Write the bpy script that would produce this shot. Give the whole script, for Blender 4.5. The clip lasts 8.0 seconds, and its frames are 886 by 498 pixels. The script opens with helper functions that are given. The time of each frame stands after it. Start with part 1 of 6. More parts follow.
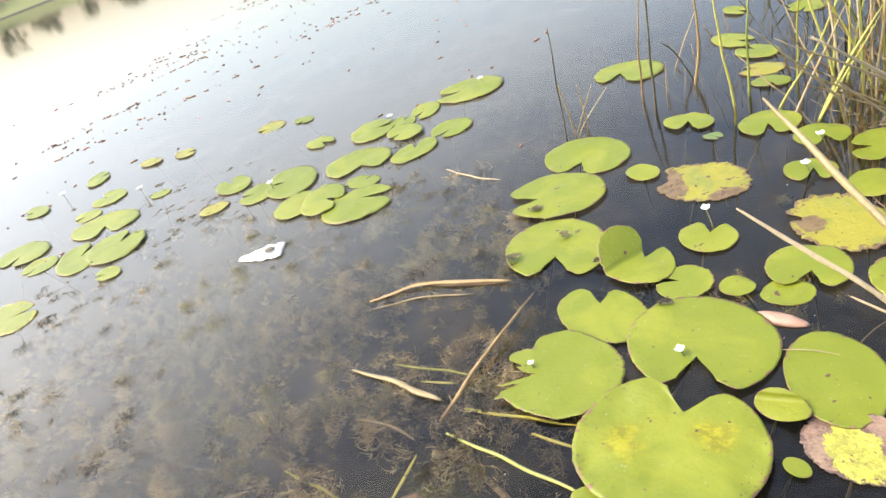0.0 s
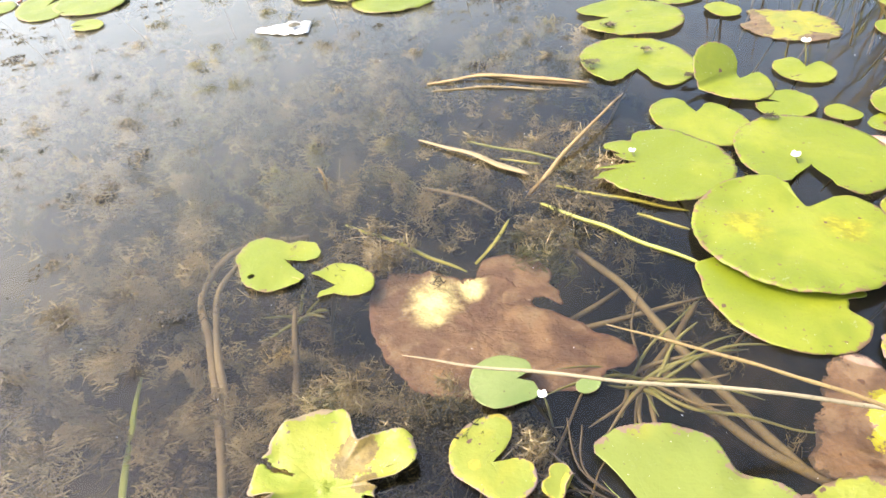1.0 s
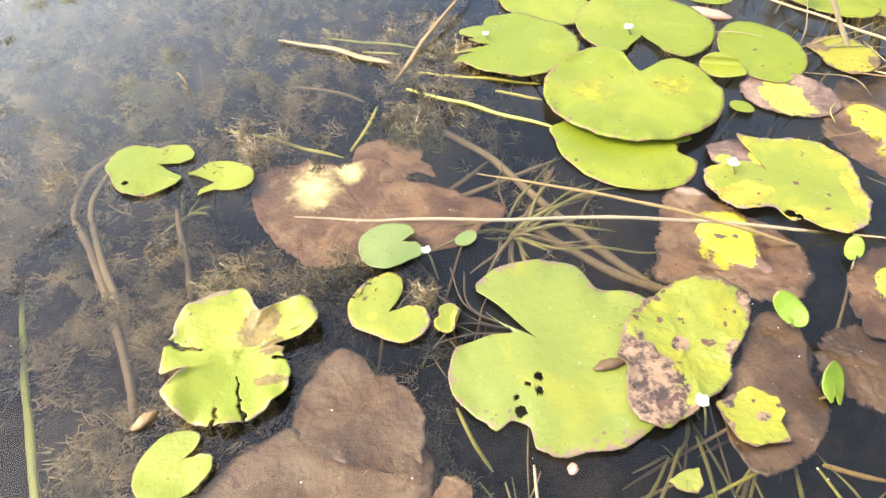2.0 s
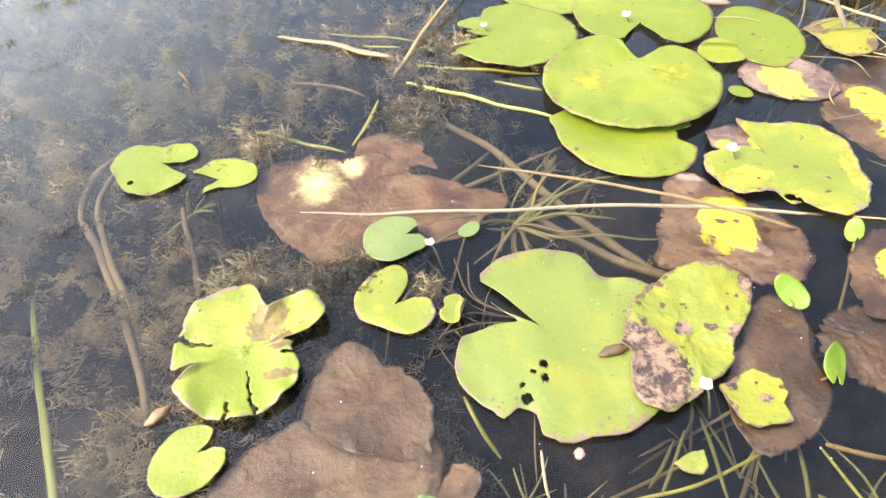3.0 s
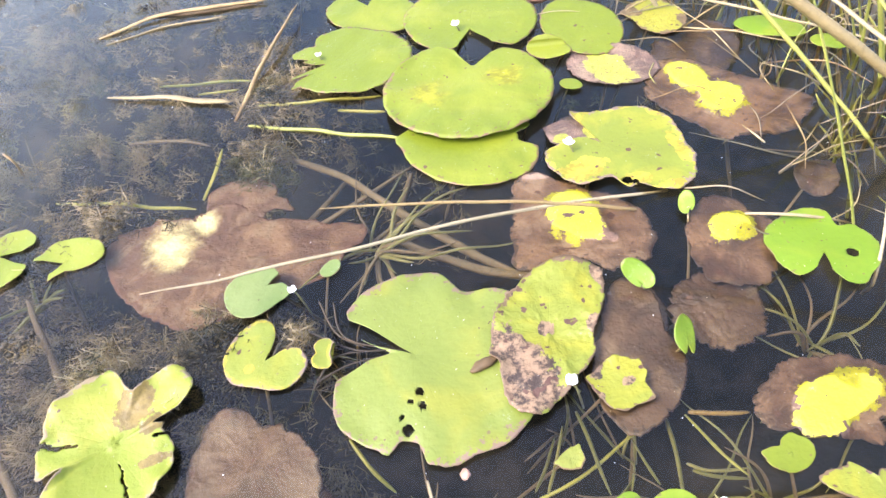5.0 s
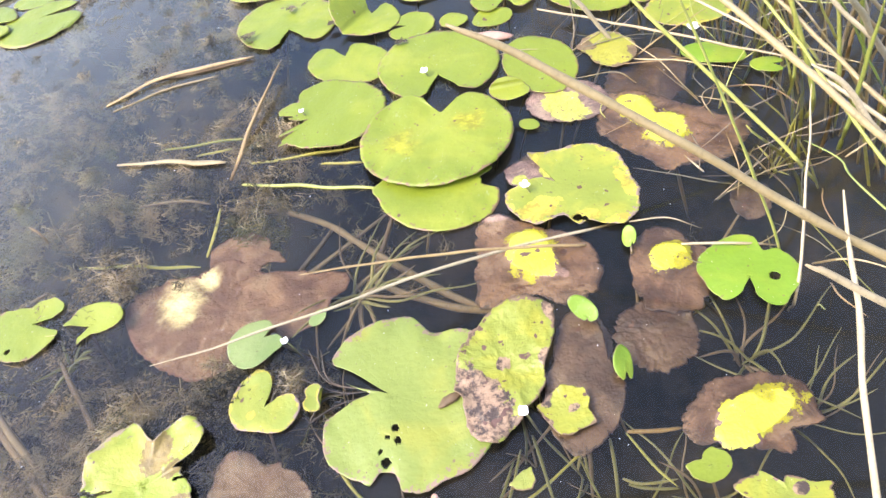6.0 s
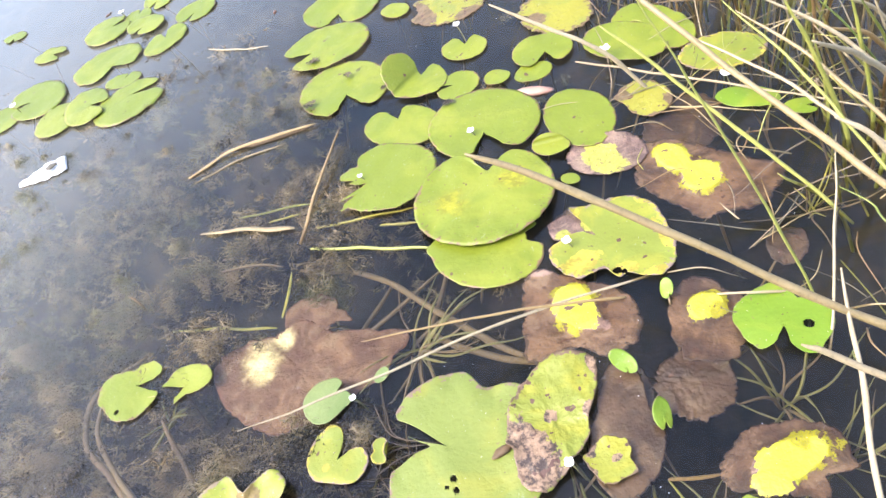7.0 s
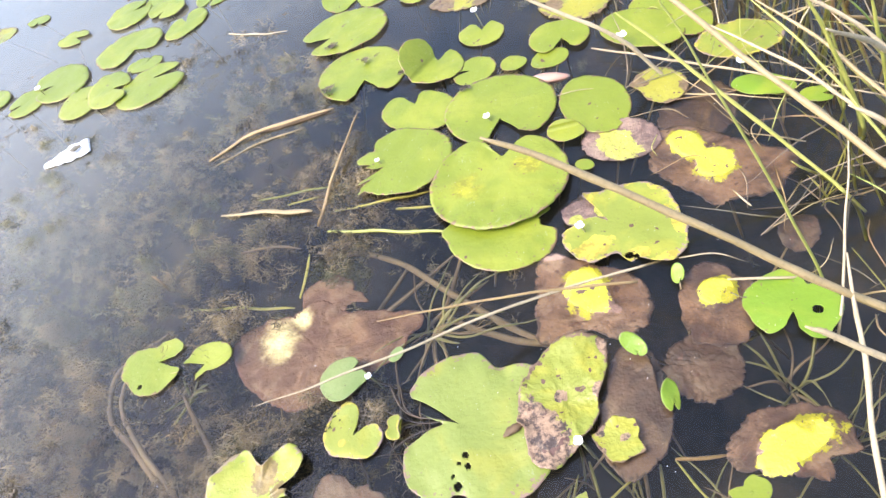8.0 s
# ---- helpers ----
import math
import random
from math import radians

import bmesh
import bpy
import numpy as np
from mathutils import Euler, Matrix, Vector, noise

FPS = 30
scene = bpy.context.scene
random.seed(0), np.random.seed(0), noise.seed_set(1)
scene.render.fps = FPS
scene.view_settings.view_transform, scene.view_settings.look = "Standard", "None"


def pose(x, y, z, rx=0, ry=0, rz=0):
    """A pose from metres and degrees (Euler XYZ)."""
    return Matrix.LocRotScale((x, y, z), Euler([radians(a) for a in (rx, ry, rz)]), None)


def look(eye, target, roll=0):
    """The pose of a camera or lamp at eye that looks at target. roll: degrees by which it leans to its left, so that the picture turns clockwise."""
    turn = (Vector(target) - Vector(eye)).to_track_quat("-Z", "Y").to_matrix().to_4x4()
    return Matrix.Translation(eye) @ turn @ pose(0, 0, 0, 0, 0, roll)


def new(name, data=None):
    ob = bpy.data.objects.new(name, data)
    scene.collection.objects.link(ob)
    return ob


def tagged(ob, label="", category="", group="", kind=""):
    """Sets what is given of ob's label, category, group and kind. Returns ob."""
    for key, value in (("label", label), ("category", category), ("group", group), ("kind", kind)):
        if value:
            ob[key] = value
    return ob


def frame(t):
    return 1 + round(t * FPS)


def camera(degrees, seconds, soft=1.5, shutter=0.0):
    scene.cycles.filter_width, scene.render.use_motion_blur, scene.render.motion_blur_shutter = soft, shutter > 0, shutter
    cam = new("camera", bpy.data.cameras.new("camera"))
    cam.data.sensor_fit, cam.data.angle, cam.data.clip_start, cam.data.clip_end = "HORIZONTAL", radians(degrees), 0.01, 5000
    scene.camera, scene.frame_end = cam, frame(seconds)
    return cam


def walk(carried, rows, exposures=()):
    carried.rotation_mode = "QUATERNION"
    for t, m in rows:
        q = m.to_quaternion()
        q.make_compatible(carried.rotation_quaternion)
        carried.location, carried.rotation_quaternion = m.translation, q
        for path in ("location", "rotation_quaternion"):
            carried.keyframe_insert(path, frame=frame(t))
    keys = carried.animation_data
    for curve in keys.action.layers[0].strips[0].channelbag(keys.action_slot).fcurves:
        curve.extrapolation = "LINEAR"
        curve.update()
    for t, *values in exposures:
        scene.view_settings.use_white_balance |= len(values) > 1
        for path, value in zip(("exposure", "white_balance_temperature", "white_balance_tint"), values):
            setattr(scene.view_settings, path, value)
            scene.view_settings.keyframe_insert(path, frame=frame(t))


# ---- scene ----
# The camera and its way
cam = camera(65.96, 8.0, soft=1.5)


def stance(x, y, z, yaw, pitch, roll):
    """A pose that turns by yaw, looks up by pitch, then leans by roll."""
    return pose(x, y, z, 0, 0, yaw) @ pose(0, 0, 0, 90 + pitch) @ pose(0, 0, 0, 0, 0, roll)


ROWS = [
    (0.00, 0.3466, 0.2012, 0.7678, 18.98, -29.45, -20.99),
    (0.20, 0.2526, 0.2281, 0.7199, 16.19, -32.50, -17.10),
    (0.50, 0.1037, 0.2336, 0.6702, 17.73, -35.54, -13.97),
    (0.80, 0.0518, 0.1773, 0.6633, 16.63, -38.01, -14.05),
    (1.00, 0.0117, 0.1039, 0.5985, 11.99, -39.16, -7.16),
    (1.20, -0.0106, 0.0619, 0.5690, 5.26, -40.30, -3.98),
    (1.50, 0.0023, 0.0202, 0.5782, 1.74, -42.70, -6.99),
    (1.70, 0.0040, 0.0155, 0.5830, -0.82, -46.04, -5.17),
    (2.80, 0.0045, 0.0105, 0.5915, -1.85, -46.00, -3.25),
    (3.00, 0.0037, 0.0089, 0.5932, -1.13, -46.74, -5.92),
    (3.50, 0.0000, 0.0000, 0.5950, 0.00, -48.81, -9.12),
    (4.00, -0.0064, -0.0014, 0.5954, 0.51, -49.58, -10.03),
    (4.50, 0.0431, 0.0194, 0.6039, -3.25, -48.99, -9.76),
    (4.70, 0.0737, 0.0254, 0.6125, -7.05, -48.63, -9.96),
    (5.00, 0.0693, 0.0201, 0.6151, -11.96, -47.66, -8.87),
    (5.20, 0.0959, 0.0098, 0.6434, -11.83, -47.26, -11.88),
    (6.30, 0.1593, -0.0355, 0.7568, -5.63, -48.54, -18.55),
    (6.50, 0.1655, -0.0445, 0.7778, -2.33, -48.05, -21.19),
    (6.80, 0.1891, -0.0398, 0.8278, 0.36, -46.25, -24.62),
    (7.00, 0.2096, -0.0409, 0.8343, -0.38, -45.40, -24.80),
    (7.20, 0.1943, -0.0432, 0.8357, -0.50, -45.99, -24.13),
    (7.50, 0.1976, -0.0482, 0.8456, 2.85, -45.60, -26.79),
    (8.00, 0.2075, -0.0590, 0.8457, 1.92, -45.88, -25.77),
]
walk(cam, [(t, stance(*row)) for t, *row in ROWS], exposures=[(0.0, 2.25, 7000, 10), (0.5, 2.37, 7100, 10), (1.0, 2.59, 7150, 10), (1.7, 2.62, 7000, 10), (3.5, 2.64, 6400, 12), (8.0, 2.53, 6100, 14)])

# Hazy sky and soft sun from the open water's side
SUN_TURN, SUN_HEIGHT = 98.0, 52.0
world = bpy.data.worlds.new("sky")
scene.world = world
world.use_nodes = True
wn = world.node_tree.nodes
sky = wn.new("ShaderNodeTexSky")
sky.sky_type, sky.sun_disc = "NISHITA", False
sky.sun_elevation, sky.sun_rotation = radians(SUN_HEIGHT), radians(-SUN_TURN)
sky.air_density, sky.dust_density, sky.ozone_density = 1.0, 4.6, 1.7
world.node_tree.links.new(sky.outputs[0], wn["Background"].inputs[0])
wn["Background"].inputs[1].default_value = 0.15
sun = new("sun", bpy.data.lights.new("sun", "SUN"))
sun.data.energy, sun.data.angle, sun.data.color = 0.55, radians(8.0), (1.0, 0.94, 0.84)
st, sh = radians(SUN_TURN), radians(SUN_HEIGHT)
sun.matrix_world = look((-math.sin(st) * math.cos(sh), math.cos(st) * math.cos(sh), math.sin(sh)), (0, 0, 0))


# ---- materials
def nodes_of(name):
    m = bpy.data.materials.new(name)
    m.use_nodes = True
    nt = m.node_tree
    return m, nt, nt.nodes["Principled BSDF"]


def add(nt, kind, **values):
    n = nt.nodes.new(kind)
    for key, value in values.items():
        n.inputs[key.replace("_", " ")].default_value = value
    return n


def join(nt, out, into):
    nt.links.new(out, into)


def fac(nt, op, a, b=0.0, clamp=False):
    n = nt.nodes.new("ShaderNodeMath")
    n.operation, n.use_clamp = op, clamp
    for slot, v in ((0, a), (1, b)):
        if hasattr(v, "links"):
            nt.links.new(v, n.inputs[slot])
        else:
            n.inputs[slot].default_value = v
    return n.outputs[0]


def mixed(nt, f, a, b):
    n = nt.nodes.new("ShaderNodeMix")
    n.data_type = "RGBA"
    for slot, v in ((0, f), (6, a), (7, b)):
        if hasattr(v, "links"):
            nt.links.new(v, n.inputs[slot])
        else:
            n.inputs[slot].default_value = v if slot == 0 else (*v, 1)
    return n.outputs[2]


def step(nt, v, lo, hi):
    n = nt.nodes.new("ShaderNodeMapRange")
    n.interpolation_type = "SMOOTHSTEP"
    nt.links.new(v, n.inputs[0])
    n.inputs[1].default_value, n.inputs[2].default_value = lo, hi
    return n.outputs[0]


def grain(nt, where, scale, detail=4.0, rough=0.6, warp=0.0):
    n = add(nt, "ShaderNodeTexNoise", Scale=scale, Detail=detail, Roughness=rough, Distortion=warp)
    nt.links.new(where, n.inputs["Vector"])
    return n.outputs[0]


def relief(nt, bsdf, height, strength, depth):
    n = add(nt, "ShaderNodeBump", Strength=strength, Distance=depth)
    nt.links.new(height, n.inputs["Height"])
    nt.links.new(n.outputs[0], bsdf.inputs["Normal"])
    return n.outputs[0]


def leaf_material(name, base, other, patch, rim, rim_at=0.96, spots=0.70, gloss=0.42, thin=0.30, vein=0.06, rough_scale=16.0, lo=0.42, hi=0.66, soft=0.08, crumple=0.0022, blotch=None, shade=0.72, spot_colour=(0.09, 0.045, 0.03), wear=0.16, patch_two=None, tear=2.0, blotch_scale=38.0):
    m, nt, bsdf = nodes_of(name)
    tc = nt.nodes.new("ShaderNodeTexCoord")
    where = tc.outputs["Object"]
    info = nt.nodes.new("ShaderNodeObjectInfo")
    shift = nt.nodes.new("ShaderNodeVectorMath")
    shift.operation = "ADD"
    spread = fac(nt, "MULTIPLY", info.outputs["Random"], 37.0)
    join(nt, where, shift.inputs[0])
    join(nt, spread, shift.inputs[1])
    place = shift.outputs[0]
    broad, fine = grain(nt, place, rough_scale, 3, 0.6, 0.6), grain(nt, place, 170, 4, 0.65)
    tone = fac(nt, "ADD", broad, fac(nt, "MULTIPLY", fac(nt, "SUBTRACT", info.outputs["Random"], 0.5), 0.16))
    col = mixed(nt, step(nt, tone, lo, hi), base, other)
    # veins spread from the stalk
    radial = nt.nodes.new("ShaderNodeTexGradient")
    radial.gradient_type = "RADIAL"
    join(nt, where, radial.inputs[0])
    wob = fac(nt, "MULTIPLY", grain(nt, where, 9, 2), 0.05)
    saw = fac(nt, "PINGPONG", fac(nt, "MULTIPLY", fac(nt, "ADD", radial.outputs[1], wob), 17.0), 0.5)
    line = fac(nt, "SUBTRACT", 1.0, step(nt, saw, 0.0, 0.07), True)
    edge = nt.nodes.new("ShaderNodeAttribute")
    edge.attribute_name = "edge"
    line = fac(nt, "MULTIPLY", line, fac(nt, "SUBTRACT", 1.0, edge.outputs["Fac"], True))
    col = mixed(nt, fac(nt, "MULTIPLY", line, vein), col, tuple(min(1, c * 1.5 + 0.03) for c in base))
    if blotch:
        col = mixed(nt, fac(nt, "MULTIPLY", step(nt, grain(nt, place, blotch_scale, 6, 0.72, 0.8), 0.50, 0.64), 0.8), col, blotch)
    # fine mottling
    col = mixed(nt, fac(nt, "MULTIPLY", step(nt, fine, 0.5, 0.8), 0.2), col, tuple(c * 0.66 for c in base))
    if patch:
        spot = nt.nodes.new("ShaderNodeAttribute")
        spot.attribute_name = "patch"
        ragged = fac(nt, "ADD", spot.outputs["Fac"], fac(nt, "MULTIPLY", fac(nt, "SUBTRACT", grain(nt, place, 38, 5, 0.7), 0.5), tear))
        inside = step(nt, ragged, 0.02, 0.02 + soft)
        patch_tone = mixed(nt, step(nt, grain(nt, place, 48, 5, 0.75), 0.42, 0.58), tuple(min(1.0, c * 1.15) for c in patch), patch_two or tuple(c * shade for c in patch))
        col = mixed(nt, inside, col, patch_tone)
    # specks and holes eaten into the skin
    col = mixed(nt, step(nt, grain(nt, place, 62, 2, 0.5), spots + 0.025, spots + 0.055), col, spot_colour)
    col = mixed(nt, step(nt, grain(nt, place, 230, 1, 0.5), 0.77, 0.81), col, spot_colour)
    # dried scuffs and pale grains stuck to the skin
    scuff = fac(nt, "MULTIPLY", step(nt, grain(nt, place, 26, 2, 0.5), 0.60, 0.68), step(nt, grain(nt, place, 120, 5, 0.8), 0.56, 0.66))
    col = mixed(nt, fac(nt, "MULTIPLY", scuff, 0.55), col, tuple(min(1.0, c * 0.5 + 0.22) for c in base))
    col = mixed(nt, step(nt, grain(nt, place, 310, 1, 0.5), 0.775, 0.80), col, (0.42, 0.38, 0.32))
    # brown freckles gather towards the rim
    freckle = fac(nt, "ADD", grain(nt, place, 130, 2, 0.5), fac(nt, "MULTIPLY", fac(nt, "POWER", edge.outputs["Fac"], 5.0), 0.13))
    col = mixed(nt, fac(nt, "MULTIPLY", step(nt, freckle, 0.73, 0.80), 0.8), col, tuple(0.5 * (p + q) for p, q in zip(rim, spot_colour)))
    worn = fac(nt, "ADD", edge.outputs["Fac"], fac(nt, "MULTIPLY", fac(nt, "SUBTRACT", grain(nt, place, 70, 4, 0.7), 0.5), wear))
    col = mixed(nt, step(nt, worn, rim_at, rim_at + 0.03), col, rim)
    join(nt, col, bsdf.inputs["Base Color"])
    join(nt, fac(nt, "ADD", fac(nt, "MULTIPLY", fine, 0.25), gloss - 0.1), bsdf.inputs["Roughness"])
    bsdf.inputs["Specular IOR Level"].default_value = 0.5
    height = fac(nt, "ADD", fac(nt, "MULTIPLY", fine, 0.5), fac(nt, "ADD", fac(nt, "MULTIPLY", grain(nt, place, 40, 3), 1.2), fac(nt, "MULTIPLY", line, -1.6 * vein)))
    normal = relief(nt, bsdf, height, 0.6, crumple)
    if thin:
        glow = nt.nodes.new("ShaderNodeBsdfTranslucent")
        join(nt, col, glow.inputs[0])
        join(nt, normal, glow.inputs["Normal"])
        both = nt.nodes.new("ShaderNodeMixShader")
        both.inputs[0].default_value = thin
        join(nt, bsdf.outputs[0], both.inputs[1])
        join(nt, glow.outputs[0], both.inputs[2])
        join(nt, both.outputs[0], nt.nodes["Material Output"].inputs[0])
    return m


def stalk_material(name, a, b, gloss=0.55, scale=30.0, stretch=1.0):
    m, nt, bsdf = nodes_of(name)
    tc = nt.nodes.new("ShaderNodeTexCoord")
    info = nt.nodes.new("ShaderNodeObjectInfo")
    n1, n2 = grain(nt, tc.outputs["Object"], scale, 4, 0.65), grain(nt, tc.outputs["Object"], scale * 9, 3, 0.6)
    tone = fac(nt, "ADD", fac(nt, "MULTIPLY", n1, 0.8), fac(nt, "MULTIPLY", info.outputs["Random"], 0.45))
    col = mixed(nt, step(nt, tone, 0.3, 0.95), a, b)
    col = mixed(nt, fac(nt, "MULTIPLY", step(nt, n2, 0.5, 0.75), 0.5), col, tuple(c * 0.45 for c in a))
    join(nt, col, bsdf.inputs["Base Color"])
    bsdf.inputs["Roughness"].default_value = gloss
    relief(nt, bsdf, n2, 0.5, 0.0015)
    return m


GREEN, YELLOW, BROWN = (0.30, 0.40, 0.035), (0.52, 0.44, 0.02), (0.16, 0.085, 0.06)
LEAF = {
    "green": leaf_material("pad_green", (0.151, 0.189, 0.010), (0.204, 0.230, 0.016), (0.249, 0.242, 0.009), (0.174, 0.106, 0.053), 0.975, 0.70, rough_scale=7.0, wear=0.34, soft=0.7),
    "dull": leaf_material("pad_dull", (0.113, 0.167, 0.045), (0.182, 0.204, 0.060), (0.227, 0.227, 0.076), (0.121, 0.091, 0.060), 0.94, 0.68),
    "fresh": leaf_material("pad_fresh", (0.129, 0.177, 0.045), (0.167, 0.208, 0.060), (0.272, 0.257, 0.023), (0.189, 0.136, 0.076), 0.985, 0.74, rough_scale=12.0),
    "yellow": leaf_material("pad_yellow", (0.265, 0.249, 0.026), (0.189, 0.211, 0.034), (0.167, 0.113, 0.053), (0.151, 0.098, 0.050), 0.92, 0.65, wear=0.7, crumple=0.005),
    "decayed": leaf_material("pad_decayed", (0.189, 0.211, 0.023), (0.257, 0.249, 0.019), (0.240, 0.158, 0.092), (0.144, 0.091, 0.053), 0.955, 0.61, wear=0.5, crumple=0.0035, patch_two=(0.045, 0.029, 0.020)),
    "patchy": leaf_material("pad_patchy", (0.177, 0.208, 0.023), (0.234, 0.242, 0.023), (0.347, 0.295, 0.031), (0.204, 0.144, 0.113), 0.97, 0.64, wear=0.5),
    "big": leaf_material("pad_big", (0.165, 0.201, 0.033), (0.212, 0.222, 0.027), (0.196, 0.136, 0.098), (0.200, 0.130, 0.092), 0.965, 0.73, rough_scale=11.0, wear=0.55),
    "bright": leaf_material("pad_bright", (0.189, 0.227, 0.015), (0.265, 0.276, 0.031), (0.167, 0.117, 0.023), (0.257, 0.196, 0.113), 0.96, 0.72, wear=0.4),
    "vivid": leaf_material("pad_vivid", (0.136, 0.220, 0.009), (0.196, 0.253, 0.012), (0.287, 0.265, 0.015), (0.189, 0.167, 0.060), 0.985, 0.76, rough_scale=12.0),
    "brown": leaf_material("pad_brown", (0.064, 0.035, 0.023), (0.196, 0.117, 0.072), (0.347, 0.333, 0.015), (0.057, 0.034, 0.024), 0.95, 0.62, 0.5, 0.06, 0.0, 24.0, 0.34, 0.68, wear=0.4, crumple=0.005, patch_two=(0.302, 0.302, 0.015), blotch=(0.249, 0.167, 0.113), tear=1.7, blotch_scale=16.0),
    "rotten": leaf_material("pad_rotten", (0.047, 0.028, 0.018), (0.118, 0.073, 0.046), (0.378, 0.378, 0.027), (0.045, 0.027, 0.019), 0.95, 0.64, 0.45, 0.06, 0.0, 14.0, 0.34, 0.68, wear=0.4, crumple=0.005, blotch=(0.168, 0.112, 0.072), blotch_scale=15.0),
    "mixed": leaf_material("pad_mixed", (0.076, 0.045, 0.032), (0.211, 0.132, 0.091), (0.272, 0.272, 0.038), (0.076, 0.045, 0.034), 0.95, 0.62, 0.5, 0.06, 0.0, 24.0, 0.34, 0.68, wear=0.4, crumple=0.008, blotch=(0.211, 0.144, 0.091), blotch_scale=18.0),
    "heart": leaf_material("pad_drowned", (0.091, 0.045, 0.027), (0.211, 0.125, 0.072), (0.696, 0.620, 0.347), (0.129, 0.064, 0.041), 0.95, 0.76, 0.6, 0.05, 0.0, 20.0, 0.34, 0.68, 0.8, wear=0.3, crumple=0.008, blotch=(0.211, 0.144, 0.091), tear=1.2, blotch_scale=14.0),
    "pale": leaf_material("pad_pale", (0.249, 0.295, 0.136), (0.318, 0.318, 0.196), (0.227, 0.227, 0.076), (0.227, 0.189, 0.136), 0.94, 0.68),
}
STALK = {
    "straw": stalk_material("dry_straw", (0.227, 0.177, 0.095), (0.340, 0.276, 0.167), 0.7),
    "tan": stalk_material("tan_reed", (0.182, 0.133, 0.057), (0.287, 0.221, 0.102), 0.5),
    "olive": stalk_material("olive_reed", (0.196, 0.204, 0.038), (0.363, 0.333, 0.076), 0.5),
    "green": stalk_material("green_reed", (0.098, 0.136, 0.023), (0.196, 0.211, 0.038), 0.45),
    "root": stalk_material("dead_root", (0.018, 0.012, 0.007), (0.045, 0.031, 0.016), 0.85),
    "dark": stalk_material("dark_reed", (0.053, 0.045, 0.026), (0.106, 0.091, 0.045), 0.55),
    "rust": stalk_material("rusty_reed", (0.165, 0.096, 0.034), (0.287, 0.200, 0.080), 0.55),
    "silt": stalk_material("silted_stem", (0.113, 0.083, 0.050), (0.189, 0.144, 0.087), 0.8),
    "lime": stalk_material("young_stem", (0.113, 0.113, 0.034), (0.204, 0.189, 0.068), 0.45),
}


def weed_material(name, a, b, patchy=0.7):
    m, nt, bsdf = nodes_of(name)
    geo = nt.nodes.new("ShaderNodeNewGeometry")
    n1, n2 = grain(nt, geo.outputs["Position"], 6, 4), grain(nt, geo.outputs["Position"], 2.3, 2)
    # clump by clump it is pale with silt or dark
    warp = nt.nodes.new("ShaderNodeVectorMath")
    warp.operation = "MULTIPLY_ADD"
    drift = add(nt, "ShaderNodeTexNoise", Scale=30.0, Detail=2.0)
    join(nt, geo.outputs["Position"], drift.inputs["Vector"])
    join(nt, drift.outputs["Color"], warp.inputs[0])
    warp.inputs[1].default_value = (0.05, 0.05, 0.05)
    join(nt, geo.outputs["Position"], warp.inputs[2])
    cells = add(nt, "ShaderNodeTexVoronoi", Scale=24.0)
    join(nt, warp.outputs[0], cells.inputs["Vector"])
    apart = nt.nodes.new("ShaderNodeSeparateColor")
    join(nt, cells.outputs["Color"], apart.inputs[0])
    tone = fac(nt, "ADD", fac(nt, "MULTIPLY", n1, patchy), fac(nt, "ADD", fac(nt, "MULTIPLY", geo.outputs["Random Per Island"], 0.25), fac(nt, "MULTIPLY", apart.outputs[0], 0.6)))
    col = mixed(nt, step(nt, tone, 0.25 + 0.35 * patchy, 0.55 + 0.75 * patchy), a, b)
    # some of it has turned olive
    col = mixed(nt, fac(nt, "MULTIPLY", step(nt, n2, 0.45, 0.65), 0.5), col, (b[0] * 0.55, b[1] * 0.75, b[2] * 0.55))
    join(nt, col, bsdf.inputs["Base Color"])
    bsdf.inputs["Roughness"].default_value = 0.85
    return m


WEED = weed_material("water_weed", (0.012, 0.010, 0.005), (0.347, 0.266, 0.144), 0.7)
CLOD = weed_material("algae_clod", (0.016, 0.013, 0.007), (0.113, 0.087, 0.053))
FLAKE = weed_material("floating_flakes", (0.076, 0.038, 0.031), (0.318, 0.151, 0.113))
FOLIAGE = weed_material("tree_leaves", (0.045, 0.064, 0.023), (0.091, 0.106, 0.045))


def ground_material():
    m, nt, bsdf = nodes_of("mud_and_grass")
    geo = nt.nodes.new("ShaderNodeNewGeometry")
    p = geo.outputs["Position"]
    n1, n2, n3 = grain(nt, p, 2.2, 5, 0.6, 0.5), grain(nt, p, 14, 6, 0.7), grain(nt, p, 70, 5, 0.7)
    silt = mixed(nt, step(nt, n2, 0.35, 0.7), (0.005, 0.005, 0.0045), (0.04, 0.031, 0.02))
    silt = mixed(nt, step(nt, n1, 0.40, 0.62), silt, (0.005, 0.005, 0.005))
    silt = mixed(nt, fac(nt, "MULTIPLY", step(nt, n3, 0.5, 0.7), 0.12), silt, (0.08, 0.062, 0.038))
    grass = mixed(nt, n2, (0.06, 0.085, 0.02), (0.15, 0.155, 0.05))
    xyz = nt.nodes.new("ShaderNodeSeparateXYZ")
    join(nt, p, xyz.inputs[0])
    col = mixed(nt, step(nt, fac(nt, "ADD", xyz.outputs[2], fac(nt, "MULTIPLY", n2, 0.06)), 0.04, 0.16), silt, grass)
    join(nt, col, bsdf.inputs["Base Color"])
    bsdf.inputs["Roughness"].default_value = 0.9
    relief(nt, bsdf, fac(nt, "ADD", n2, fac(nt, "MULTIPLY", n3, 0.2)), 0.4, 0.012)
    return m


